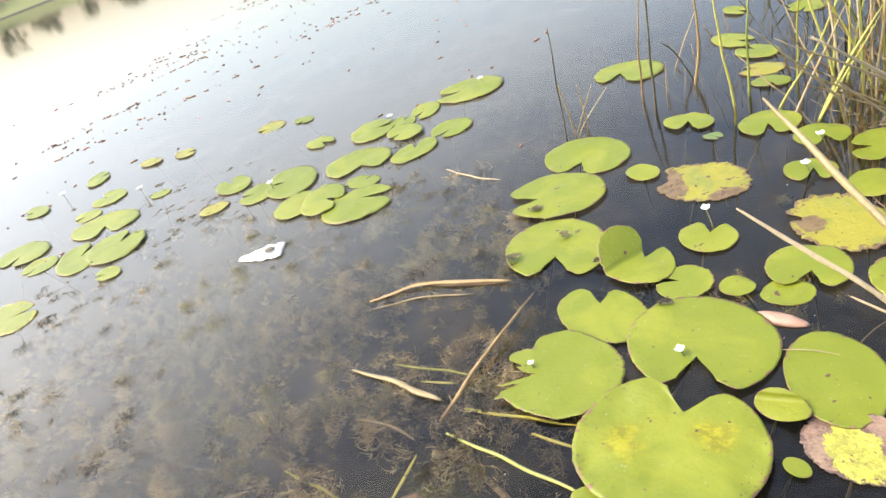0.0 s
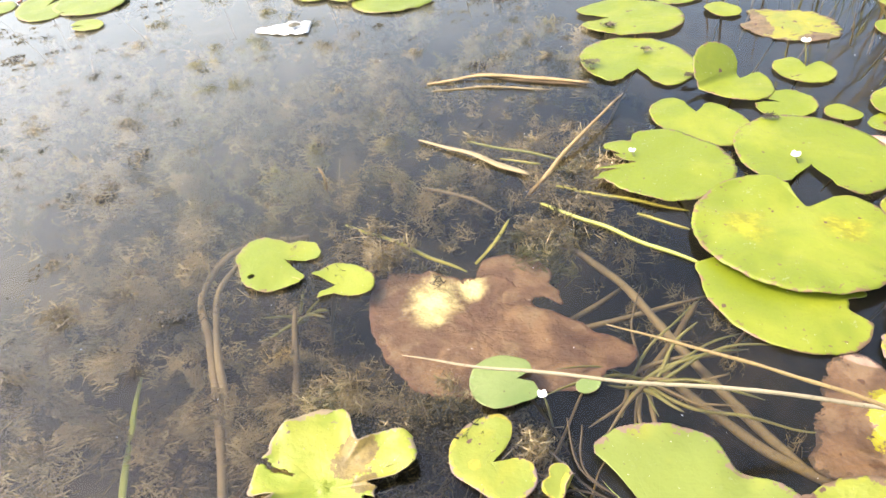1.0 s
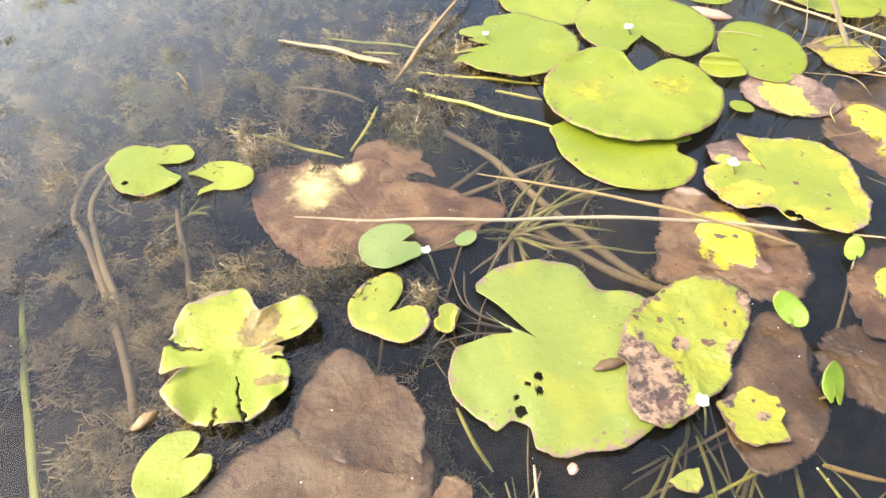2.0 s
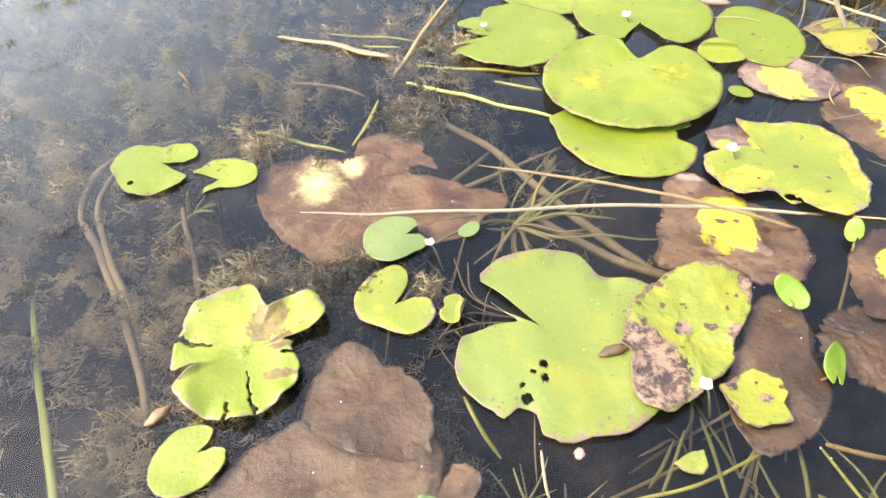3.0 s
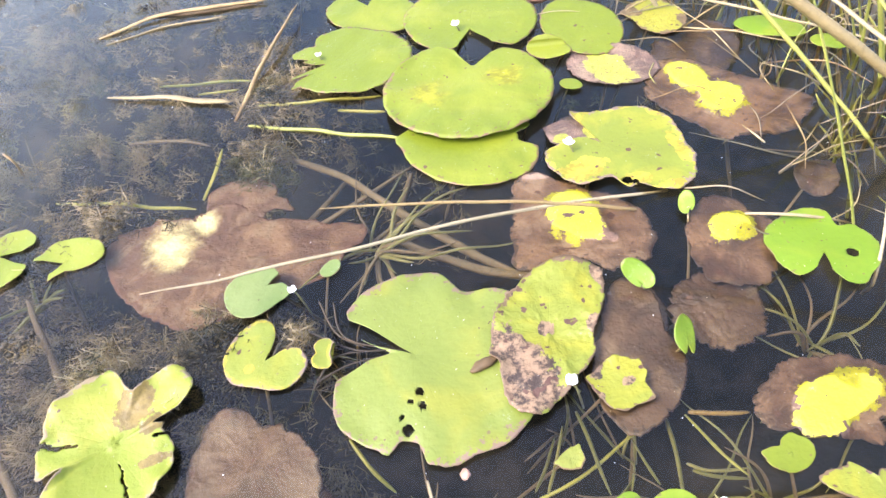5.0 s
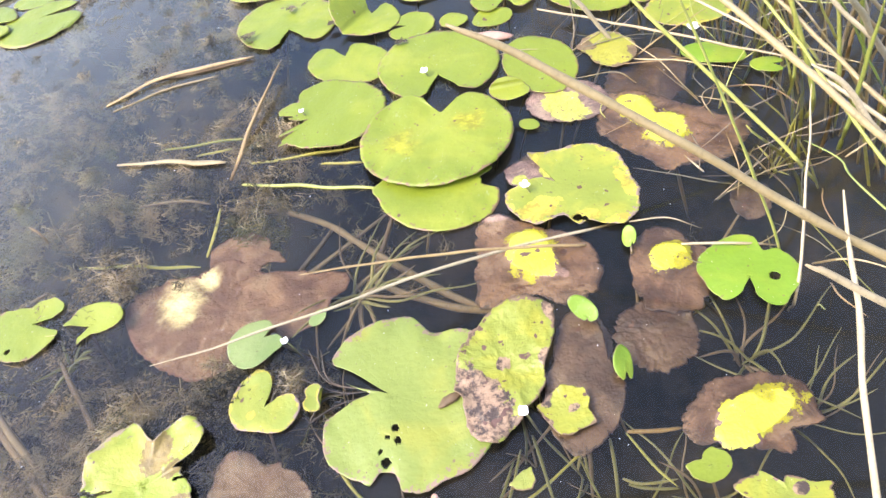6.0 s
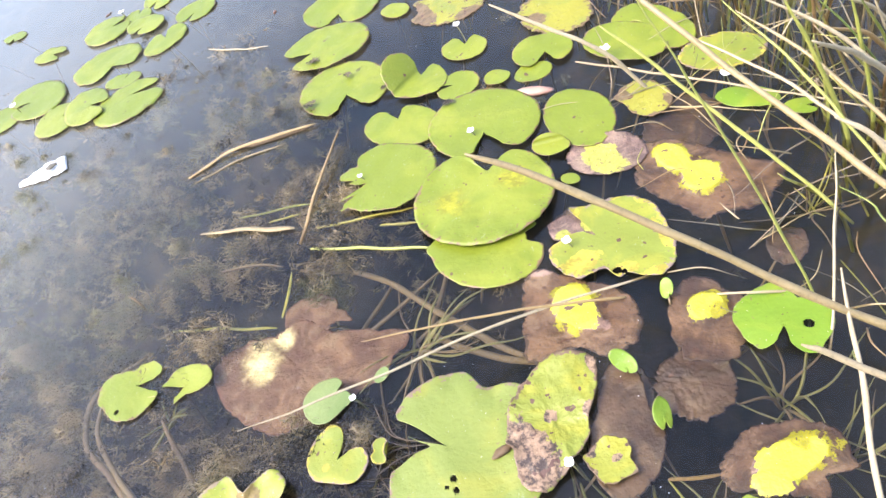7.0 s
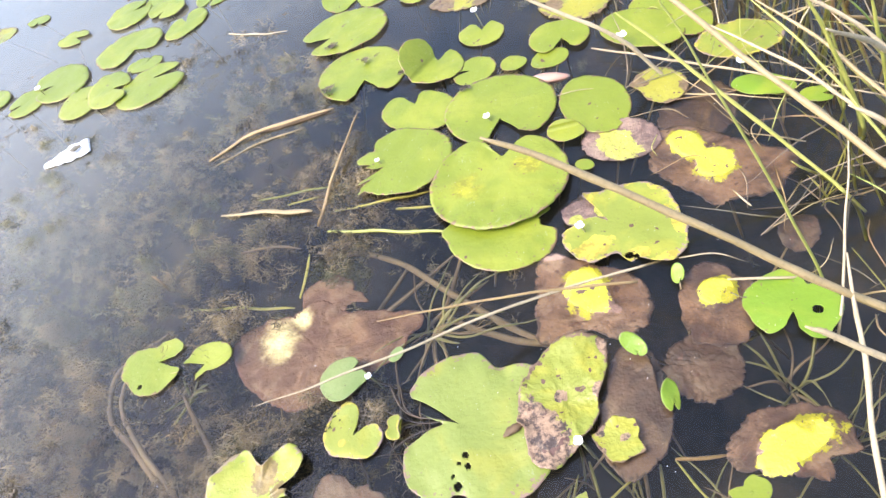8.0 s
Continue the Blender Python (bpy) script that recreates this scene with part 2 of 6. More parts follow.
def water_material():
    m, nt, bsdf = nodes_of("pond_water")
    geo = nt.nodes.new("ShaderNodeNewGeometry")
    p = geo.outputs["Position"]
    bump = add(nt, "ShaderNodeBump", Strength=0.3, Distance=0.004)
    swell = fac(nt, "ADD", grain(nt, p, 5, 2, 0.5), fac(nt, "MULTIPLY", grain(nt, p, 26, 2, 0.5), 0.05))
    join(nt, swell, bump.inputs["Height"])
    clear = nt.nodes.new("ShaderNodeBsdfTransparent")
    clear.inputs[0].default_value = (0.88, 0.86, 0.75, 1)
    silt_haze = nt.nodes.new("ShaderNodeBsdfDiffuse")
    silt_haze.inputs[0].default_value = (0.39, 0.37, 0.27, 1)
    body = nt.nodes.new("ShaderNodeMixShader")
    # stirred silt in the open shallows, plus painted sky haze; clear among the pads
    xyz = nt.nodes.new("ShaderNodeSeparateXYZ")
    join(nt, p, xyz.inputs[0])
    away = fac(nt, "ADD", fac(nt, "MULTIPLY", xyz.outputs[0], -0.8), fac(nt, "MULTIPLY", xyz.outputs[1], 0.6))
    open_water = step(nt, fac(nt, "ADD", away, fac(nt, "MULTIPLY", fac(nt, "SUBTRACT", grain(nt, p, 2.5, 3), 0.5), 0.5)), 0.55, 1.9)
    haze_share = fac(nt, "ADD", fac(nt, "MULTIPLY", open_water, 0.17), fac(nt, "MULTIPLY", step(nt, grain(nt, p, 3.3, 4), 0.3, 0.7), 0.004))
    join(nt, haze_share, body.inputs[0])
    join(nt, clear.outputs[0], body.inputs[1])
    join(nt, silt_haze.outputs[0], body.inputs[2])
    gloss = nt.nodes.new("ShaderNodeBsdfGlossy")
    gloss.inputs["Roughness"].default_value = 0.03
    join(nt, bump.outputs[0], gloss.inputs["Normal"])
    fres = add(nt, "ShaderNodeFresnel", IOR=1.38)
    join(nt, bump.outputs[0], fres.inputs["Normal"])
    out = nt.nodes.new("ShaderNodeMixShader")
    join(nt, fres.outputs[0], out.inputs[0])
    join(nt, body.outputs[0], out.inputs[1])
    join(nt, gloss.outputs[0], out.inputs[2])
    join(nt, out.outputs[0], nt.nodes["Material Output"].inputs[0])
    return m


def plain(name, colour, rough=0.6, scale=40.0, thin=0.0):
    m, nt, bsdf = nodes_of(name)
    tc = nt.nodes.new("ShaderNodeTexCoord")
    n = grain(nt, tc.outputs["Object"], scale, 4)
    join(nt, mixed(nt, step(nt, n, 0.3, 0.8), colour, tuple(c * 0.7 for c in colour)), bsdf.inputs["Base Color"])
    bsdf.inputs["Roughness"].default_value = rough
    relief(nt, bsdf, n, 0.4, 0.002)
    return m


PETAL = plain("white_petal", (0.68, 0.69, 0.64), 0.6)
HEARTS = plain("yellow_stamen", (0.75, 0.55, 0.08), 0.6)
PAPER = plain("wet_paper", (0.55, 0.56, 0.55), 0.6, 25)
BARK = plain("bark", (0.10, 0.08, 0.06), 0.9, 6)
SCRAP = plain("brown_scrap", (0.085, 0.05, 0.018), 0.7, 90)
PINK = plain("pink_leaf", (0.30, 0.175, 0.12), 0.5, 30)


def shore(x, y):
    """How far inside the water a place lies."""
    d = min(1.75 + 0.12 * math.sin(y * 2.3) + 0.25 * math.sin(y * 0.7 + 1) - x + max(0, y - 3) * 0.25, y + 1.0 + 0.15 * math.sin(x * 2))
    return min(d, 51 - math.hypot(x + 4, y - 6))


def height(x, y):
    d = shore(x, y)
    deep = -0.17 - 0.12 * min(1.0, max(0.0, (x + 0.05) * 2.2)) - 0.02 * max(0.0, min(40.0, d - 2))
    lumps = 0.035 * noise.noise(Vector((x * 5, y * 5, 0))) + 0.022 * noise.noise(Vector((x * 11, y * 11, 4))) + 0.02 * abs(noise.noise(Vector((x * 21, y * 21, 7))))
    if d > 0:
        return max(deep, -0.32 * d - 0.01) + (lumps if d > 0.3 else 0.2 * lumps)
    return min(0.9, -0.3 * d) + 0.3 * lumps


# ---- makers
def mesh_of(name, verts, faces, material, smooth=True):
    me = bpy.data.meshes.new(name)
    me.from_pydata(verts, [], faces)
    me.materials.append(material)
    if smooth:
        me.polygons.foreach_set("use_smooth", [True] * len(me.polygons))
    me.update()
    return me


def tube_data(points, r0, r1, sides=6, bend=10, wobble=0.0, flat=1.0):
    """A tapered tube along a smooth line through the points."""
    pts = [Vector(p) for p in points]
    line = []
    if len(pts) == 2:
        line = [pts[0].lerp(pts[1], i / bend) for i in range(bend + 1)]
    else:
        ext = [pts[0] * 2 - pts[1], *pts, pts[-1] * 2 - pts[-2]]
        for i in range(1, len(ext) - 2):
            p0, p1, p2, p3 = ext[i - 1:i + 3]
            for k in range(bend):
                t = k / bend
                line.append(0.5 * (2 * p1 + (p2 - p0) * t + (2 * p0 - 5 * p1 + 4 * p2 - p3) * t * t + (3 * p1 - p0 - 3 * p2 + p3) * t ** 3))
        line.append(pts[-1])
    if wobble:
        seed = Vector((pts[0].x * 31, pts[0].y * 17, 3))
        line = [p + wobble * noise.noise_vector(p * 14 + seed) for p in line]
    verts, faces, n = [], [], len(line)
    for i, p in enumerate(line):
        way = (line[min(i + 1, n - 1)] - line[max(i - 1, 0)]).normalized()
        side = way.cross(Vector((0, 0, 1)))
        side = side.normalized() if side.length > 1e-4 else Vector((1, 0, 0))
        up = side.cross(way)
        u = i / (n - 1)
        r = (r0 + (r1 - r0) * u) * (1 + 0.18 * noise.noise(p * 70) + 0.10 * noise.noise(p * 230)) * (1 - 0.65 * u ** 9) * (1 - 0.35 * (1 - u) ** 12)
        for k in range(sides):
            a = math.tau * k / sides
            verts.append(p + side * (math.cos(a) * r) + up * (math.sin(a) * r * flat))
    for i in range(n - 1):
        for k in range(sides):
            j = (k + 1) % sides
            faces.append((i * sides + k, i * sides + j, (i + 1) * sides + j, (i + 1) * sides + k))
    faces.append(tuple(range(sides))[::-1])
    faces.append(tuple((n - 1) * sides + k for k in range(sides)))
    return verts, faces


def strand(look_of, points, r0, r1, label, name="reed_stalk", category="reed", group="loose reeds", flat=1.0, wobble=0.003):
    base = Vector(points[0])
    verts, faces = tube_data([Vector(p) - base for p in points], r0, r1, 7, 10, wobble, flat)
    ob = new(name, mesh_of(name, verts, faces, STALK[look_of]))
    ob.location = base
    return tagged(ob, label, category, group)


def part(name, verts, faces, material, parent, label=""):
    ob = new(name, mesh_of(name, verts, faces, material))
    ob.parent = parent
    return tagged(ob, label)


def pad(look_of, x, y, a, b, rot, label, apex=None, way=0.0, gap=0.0, z=0.004, fine=1, ragged=0.02, patches=(), bites=(), lobes=(), slits=(), holes=(),
        fold=None, curl=0.0, wave=0.0016, tilt=(0.0, 0.0), lift=0.0, crease=0.0, name="lily_pad", category="lily pad", group="floating lily pads"):
    """A floating leaf: an uneven ellipse of half-axes a and b round (x, y), spread from its stalk at apex, with the notch of gap degrees towards way."""
    ax, ay = apex if apex else (x, y)
    segs, rings = (200 if ragged < 0.025 else 280, 20) if fine else (64, 8)
    if holes:
        segs, rings = 340, 40
    closed = gap == 0
    c, s = math.cos(radians(rot)), math.sin(radians(rot))
    start, span = radians(way + gap / 2), radians(360 - gap)
    seed = Vector((x * 13.1, y * 7.7, a * 91))
    count = segs if closed else segs + 1
    verts, edge, patch, polar = [Vector((0, 0, 0))], [0.0], [], [(0.0, 0.0)]
    for i in range(count):
        ang = start + span * i / segs
        dx, dy = math.cos(ang), math.sin(ang)
        # the ray from the stalk meets the rim
        px, py = (ax - x) * c + (ay - y) * s, -(ax - x) * s + (ay - y) * c
        qx, qy = dx * c + dy * s, -dx * s + dy * c
        A, B, C = (qx / a) ** 2 + (qy / b) ** 2, 2 * (px * qx / a ** 2 + py * qy / b ** 2), (px / a) ** 2 + (py / b) ** 2 - 1
        R = (-B + math.sqrt(max(B * B - 4 * A * C, 0.0))) / (2 * A) if C < 0 else a
        R *= 1 + 0.035 * noise.noise(Vector((dx * 1.3, dy * 1.3, 0)) + seed) + ragged * (noise.noise(Vector((dx, dy, 0)) * 7 + seed) + 0.45 * noise.noise(Vector((dx, dy, 0)) * 17 + seed) + 0.30 * noise.noise(Vector((dx, dy, 0)) * 41 + seed) - max(0.0, 2.2 * noise.noise(Vector((dx, dy, 5)) * 11 + seed) - 0.55)) + (0.010 if fine else 0.0) * noise.noise(Vector((dx, dy, 0)) * 75 + seed)
        if not closed:
            u = math.degrees(min(span * i / segs, span * (segs - i) / segs))
            R *= 1 - (0.06 if lobes else 0.30) * math.exp(-(u / (2.5 if lobes else 7.0)) ** 2)
        for at, wide, deep in lobes:
            off = ((math.degrees(ang) - at + 180) % 360 - 180) / wide
            R *= math.exp(deep * 0.5 * (1 + math.cos(math.pi * off))) if abs(off) < 1 else 1
        for at, wide, deep in bites:
            off = (math.degrees(ang) - at + 180) % 360 - 180
            off /= wide * (1 + 0.25 * noise.noise(Vector((off * 0.2, 1, 5)) + seed))
            R *= 1 - deep * max(0.0, 1 - off ** 4) if abs(off) < 1 else 1
        for k in range(1, rings + 1):
            t = (k / rings) ** 0.85
            bow = 0.0 if closed else 0.06 * math.sin(t * math.pi) * (math.exp(-(i / 5.0) ** 2) - math.exp(-((segs - i) / 5.0) ** 2))
            r, g = R * t, ang + bow
            p = Vector((math.cos(g) * r, math.sin(g) * r, 0))
            p.z = wave * noise.noise(p * 16 + seed) * 2 + wave * 1.8 * t ** 3 * noise.noise(p * 34 + seed) + lift * t * t + curl * max(0.0, t - 0.55) ** 2 * max(0.0, 0.35 + 1.6 * noise.noise(Vector((dx, dy, 3)) * 2.4 + seed))
            if crease:
                p.z += crease * (0.5 - 1.6 * abs(noise.noise(p * 19 + seed)) - 0.8 * abs(noise.noise(p * 47 + seed)) - 0.4 * abs(noise.noise(p * 110 + seed)))
            verts.append(p)
            edge.append(t)
            polar.append((math.degrees(ang), t))
    for v in verts:
        best = -1.0
        for cx, cy, rx, ry in patches:
            best = max(best, 1 - math.hypot((v.x + ax - cx) / rx, (v.y + ay - cy) / ry))
        if look_of == "patchy":
            best = max(best, (edge[len(patch)] - 0.86) / 0.28 - 0.2 + 0.25 * noise.noise(v * 20 + seed))
        patch.append(best)
        if look_of in ("brown", "rotten"):
            v.z += 0.0055 * min(max(best * 2.6 + 0.25, 0.0), 1.0)
    if fold:
        nx, ny, d, turn = fold
        axis, q = Vector((-ny, nx, 0)), Vector((nx * d, ny * d, 0))
        for v in verts:
            over = v.x * nx + v.y * ny - d
            if over > 0:
                bend = Matrix.Rotation(-radians(turn) * min(1.0, over / 0.012), 3, axis)
                v.xyz = q + bend @ (v - q)
    if any(tilt):
        m = Matrix.Rotation(radians(tilt[0]), 3, "X") @ Matrix.Rotation(radians(tilt[1]), 3, "Y")
        verts = [m @ v for v in verts]

    def eaten(ids):
        mid = [sum(polar[n][1] for n in ids) / len(ids), sum(verts[n].x for n in ids) / len(ids) + ax, sum(verts[n].y for n in ids) / len(ids) + ay]
        ang = polar[max(ids)][0]
        for at, wide, inner in slits:
            off = (ang - at - 5 * noise.noise(Vector((mid[0] * 6, at, 0))) + 180) % 360 - 180
            if abs(off) < wide and mid[0] > inner:
                return True
        return any(math.hypot(mid[1] - hx, mid[2] - hy) < hr for hx, hy, hr in holes)

    faces = []
    for i in range(segs):
        j = (i + 1) % count
        p, q = 1 + i * rings, 1 + j * rings
        faces.append((0, p, q))
        faces += [(p + k, p + k + 1, q + k + 1, q + k) for k in range(rings - 1)]
    faces = [f for f in faces if not eaten(f)]
    me = mesh_of("blade", verts, faces, LEAF[look_of])
    for key, values in (("edge", edge), ("patch", patch)):
        me.attributes.new(key, "FLOAT", "POINT").data.foreach_set("value", values)
    thing = new(name)
    thing.location = (ax, ay, z)
    ob = new("blade", me)
    ob.parent = thing
    # the stalk sinks away from the notch towards the bed
    rnd = random.Random(int((ax + 9) * 997 + (ay + 9) * 31))
    turn, bed = rnd.uniform(0, math.tau), max(-0.16, height(ax, ay) - z)
    sx, sy = math.cos(turn) * rnd.uniform(0.03, 0.12), math.sin(turn) * rnd.uniform(0.03, 0.12)
    sv, sf = tube_data([(0, 0, -0.0012), (sx * 0.5, sy * 0.5, bed * 0.5), (sx, sy, bed - 0.01)], 0.0016 + a * 0.008, 0.002 + a * 0.01, 6, 5, 0.003)
    part("stalk", sv, sf, STALK["silt"], thing, "thin silted stalk going down into the water")
    thick = ob.modifiers.new("thickness", "SOLIDIFY")
    thick.thickness, thick.offset = 0.0011, -1
    return tagged(thing, label, category, group)


def flower(x, y, z, size=0.009, lean=(0.0, 0.0), sepals=0):
    """A small white water flower on a thin stem."""
    thing = new("water_flower")
    thing.location = (x, y, 0)
    rnd = random.Random(int((x + 3) * 1e4) + int(y * 1e3))
    verts, faces = tube_data([(lean[0], lean[1], -0.03), (lean[0] * 0.4, lean[1] * 0.4, z * 0.4), (0, 0, z)], 0.0013, 0.0011, 6, 5)
    part("stem", verts, faces, STALK["lime"], thing, "thin pale green stem")
    turn0 = rnd.uniform(0, 6)
    for k in range(4):
        ang, vs, fs = turn0 + math.tau * k / 4 + rnd.uniform(-0.2, 0.2), [], []
        for i in range(5):
            for j in range(5):
                u, v = i / 4, j / 2 - 1
                w = size * 0.62 * math.sin(math.pi * (0.12 + 0.8 * u)) * (1 + 0.15 * rnd.random())
                p = Vector((size * (0.15 + u), v * w, size * (0.55 * u * u + 0.25 * v * v) + 0.0004))
                vs.append(Matrix.Rotation(ang, 3, "Z") @ p + Vector((0, 0, z)))
        fs = [(i * 5 + j, i * 5 + j + 1, i * 5 + j + 6, i * 5 + j + 5) for i in range(4) for j in range(4)]
        part("petal", vs, fs, PETAL, thing).modifiers.new("thickness", "SOLIDIFY").thickness = 0.0004
    for k in range(sepals):
        turned = Matrix.Rotation(turn0 + 0.7 + math.tau * k / sepals + rnd.uniform(-0.2, 0.2), 3, "Z")
        vs = [turned @ Vector((size * u * 2.1, size * 0.30 * v * (1.06 - u) ** 0.7, size * (0.18 * u - 0.25 * u * u - 0.1 + 0.08 * abs(v)))) + Vector((0, 0, z)) for u in (0.0, 0.35, 0.7, 1.0) for v in (-1, 0, 1)]
        fs = [(i * 3 + j, i * 3 + j + 1, i * 3 + j + 4, i * 3 + j + 3) for i in range(3) for j in range(2)]
        part("sepal", vs, fs, STALK["lime"], thing, "narrow yellow-green sepal").modifiers.new("thickness", "SOLIDIFY").thickness = 0.0004
    bm = bmesh.new()
    bmesh.ops.create_icosphere(bm, subdivisions=1, radius=size * 0.26, matrix=Matrix.Translation((0, 0, z + size * 0.15)))
    me = bpy.data.meshes.new("stamens")
    bm.to_mesh(me)
    bm.free()
    me.materials.append(HEARTS)
    ob = new("stamens", me)
    ob.parent = thing
    return tagged(thing, "small white water flower with a yellow middle, rising among the pads", "flower", "white water flowers")


def rosette(x, y, z, count, reach, seed, look_of="lime", from_deg=0.0, to_deg=360.0, label="thin olive stems spreading from a drowned plant crown", drop=0.06, thick=1.0):
    """The crown of a water plant with its stems fanning out just under the surface."""
    rnd = random.Random(seed)
    thing = new("water_plant")
    thing.location = (x, y, z - drop)
    for k in range(count):
        ang = radians(from_deg + (to_deg - from_deg) * rnd.random())
        far = reach * rnd.choice((0.35, 0.5, 0.65, 0.8, 1.0, 1.25)) * rnd.uniform(0.85, 1.15)
        side = rnd.uniform(-0.45, 0.45) * far
        cx, cy = math.cos(ang), math.sin(ang)
        bx, by = rnd.gauss(0, 0.006), rnd.gauss(0, 0.006)
        top = drop * rnd.choice((0.55, 0.8, 0.95, 1.02))
        pts = [(bx, by, 0), (bx + cx * far * 0.4 - cy * side * 0.7, by + cy * far * 0.4 + cx * side * 0.7, top * rnd.uniform(0.5, 0.9)), (bx + cx * far - cy * side, by + cy * far + cx * side, top)]
        r = rnd.uniform(0.0009, 0.0018) * thick
        verts, faces = tube_data(pts, r * 1.2, r * 0.7, 5, 7, 0.009)
        part("stem", verts, faces, STALK[look_of if rnd.random() < 0.6 else "silt"], thing)
    return tagged(thing, label, "water plant", "drowned plant crowns")


# ---- ground, water, far bank
steps = [120 * math.sinh(6.2 * (i / 120 - 1)) / math.sinh(6.2) for i in range(241)]
gv = [(x, y + 0.9, height(x, y + 0.9)) for y in steps for x in steps]
gf = [(j * 241 + i, j * 241 + i + 1, (j + 1) * 241 + i + 1, (j + 1) * 241 + i) for j in range(240) for i in range(240)]
tagged(new("ground", mesh_of("ground", gv, gf, ground_material())), "muddy pond bed rising to grassy banks", "ground", kind="structure")
wv = [(math.cos(k * math.tau / 96) * 54 - 4, math.sin(k * math.tau / 96) * 54 + 6, 0) for k in range(96)]
tagged(new("water", mesh_of("water", wv, [tuple(range(96))], water_material(), False)), "still murky pond water reflecting a hazy sky", "water", kind="structure")


def tree(x, y, tall, seed):
    rnd = random.Random(seed)
    thing = new("tree")
    thing.location = (x, y, height(x, y) - 0.1)
    verts, faces = tube_data([(0, 0, 0), (0.1, 0.05, tall * 0.35), (0.05, 0.1, tall * 0.8)], tall * 0.03, tall * 0.008, 8, 6, 0.05)
    for k in range(5):
        a, h = rnd.uniform(0, 6.28), tall * rnd.uniform(0.35, 0.6)
        v2, f2 = tube_data([(0.07, 0.06, h), (math.cos(a) * tall * 0.16, math.sin(a) * tall * 0.16, h + tall * 0.12), (math.cos(a) * tall * 0.27, math.sin(a) * tall * 0.27, h + tall * 0.2)], tall * 0.012, tall * 0.004, 5, 4)
        faces += [tuple(n + len(verts) for n in f) for f in f2]
        verts += v2
    part("trunk", verts, faces, BARK, thing, "grey-brown trunk with bare limbs")
    vs, fs = [], []
    clumps = [(rnd.gauss(0, tall * 0.26), rnd.gauss(0, tall * 0.26), tall * rnd.uniform(0.14, 0.95), tall * rnd.uniform(0.08, 0.17)) for _ in range(40)]
    for cx, cy, cz, cr in clumps:
        for _ in range(60):
            d = Vector((rnd.gauss(0, 1), rnd.gauss(0, 1), rnd.gauss(0, 0.8)))
            p = Vector((cx, cy, cz)) + d.normalized() * cr * rnd.uniform(0.4, 1.15)
            u, w = Vector((rnd.gauss(0, 1), rnd.gauss(0, 1), rnd.gauss(0, 1))).normalized(), Vector((rnd.gauss(0, 1), rnd.gauss(0, 1), rnd.gauss(0, 1))).normalized()
            q = tall * rnd.uniform(0.02, 0.045)
            n = len(vs)
            vs += [p - u * q, p + w * q * 0.6, p + u * q, p - w * q * 0.6]
            fs.append((n, n + 1, n + 2, n + 3))
    part("crown", vs, fs, FOLIAGE, thing, "loose dark green leaves")
    return tagged(thing, "low bushy dark green tree on the far grassy bank", "tree", "trees on the far bank")


for k in range(26):
    a = radians(112 + k * 2.1 + 0.7 * math.sin(k * 4.1))
    far = 54.2 + 0.9 * math.sin(k * 5)
    tree(math.cos(a) * far - 4, math.sin(a) * far + 6, 1.35 + 0.4 * math.sin(k * 2.7), 40 + k)


# ---- lily pads
pad("green", 0.319, 0.852, 0.130, 0.120, 157, "bright yellow-green notched lily pad lying flat on the water", apex=(0.349, 0.905), way=68, gap=78, z=0.0120, ragged=0.008, lift=0.004, wave=0.0026, patches=((0.264, 0.867, 0.036, 0.046), (0.383, 0.858, 0.042, 0.041)))
pad("green", 0.283, 0.742, 0.097, 0.090, 122, "bright yellow-green notched lily pad lying flat on the water", apex=(0.283, 0.742), lobes=((344, 16, -0.72), (40, 24, 0.11), (152, 16, 0.11), (96, 60, -0.06), (308, 36, 0.07), (216, 60, -0.05), (344, 11, 0.42),), z=0.0040, ragged=0.01)
pad("green", 0.395, 1.047, 0.117, 0.107, 125, "bright yellow-green notched lily pad lying flat on the water", apex=(0.384, 1.016), way=258, gap=60, z=0.0084, ragged=0.006)
pad("green", 0.182, 1.018, 0.101, 0.094, 103, "bright yellow-green notched lily pad lying flat on the water", apex=(0.155, 1.021), lobes=((172, 24, -0.40), (180, 60, 0.24), (112, 11, -0.19), (136, 16, 0.14), (180, 11, -0.71), (164, 24, -0.34), (36, 36, -0.05), (284, 60, -0.04), (224, 36, 0.05),), z=0.0102, bites=((171.0, 5.0, 0.45), (150.0, 4.0, 0.3), (196.0, 4.0, 0.35), (206.0, 3.0, -0.15)), ragged=0.02, curl=0.012)
pad("green", 0.249, 1.158, 0.092, 0.065, 130, "bright yellow-green notched lily pad lying flat on the water", apex=(0.247, 1.186), way=85, gap=51, z=0.0048, ragged=0.02)
pad("green", 0.167, 1.395, 0.121, 0.101, 128, "bright yellow-green notched lily pad lying flat on the water", apex=(0.166, 1.363), way=263, gap=57, z=0.0048, ragged=0.006)
pad("green", 0.166, 1.617, 0.119, 0.102, 157, "bright yellow-green notched lily pad lying flat on the water", apex=(0.127, 1.612), way=179, gap=42, z=0.0084, ragged=0.006)
pad("green", 0.244, 1.790, 0.118, 0.094, 137, "bright yellow-green notched lily pad lying flat on the water", apex=(0.231, 1.759), way=245, gap=57, z=0.0048, ragged=0.006)
pad("green", 0.319, 1.290, 0.082, 0.061, 127, "bright yellow-green notched lily pad lying flat on the water", apex=(0.337, 1.296), way=66, gap=54, z=0.0102, fold=(-0.55, 0.83, 0.012, 38), ragged=0.025)
pad("green", 0.394, 1.205, 0.049, 0.045, 178, "bright yellow-green notched lily pad lying flat on the water", apex=(0.388, 1.211), way=159, gap=22, z=0.0066, ragged=0.04)
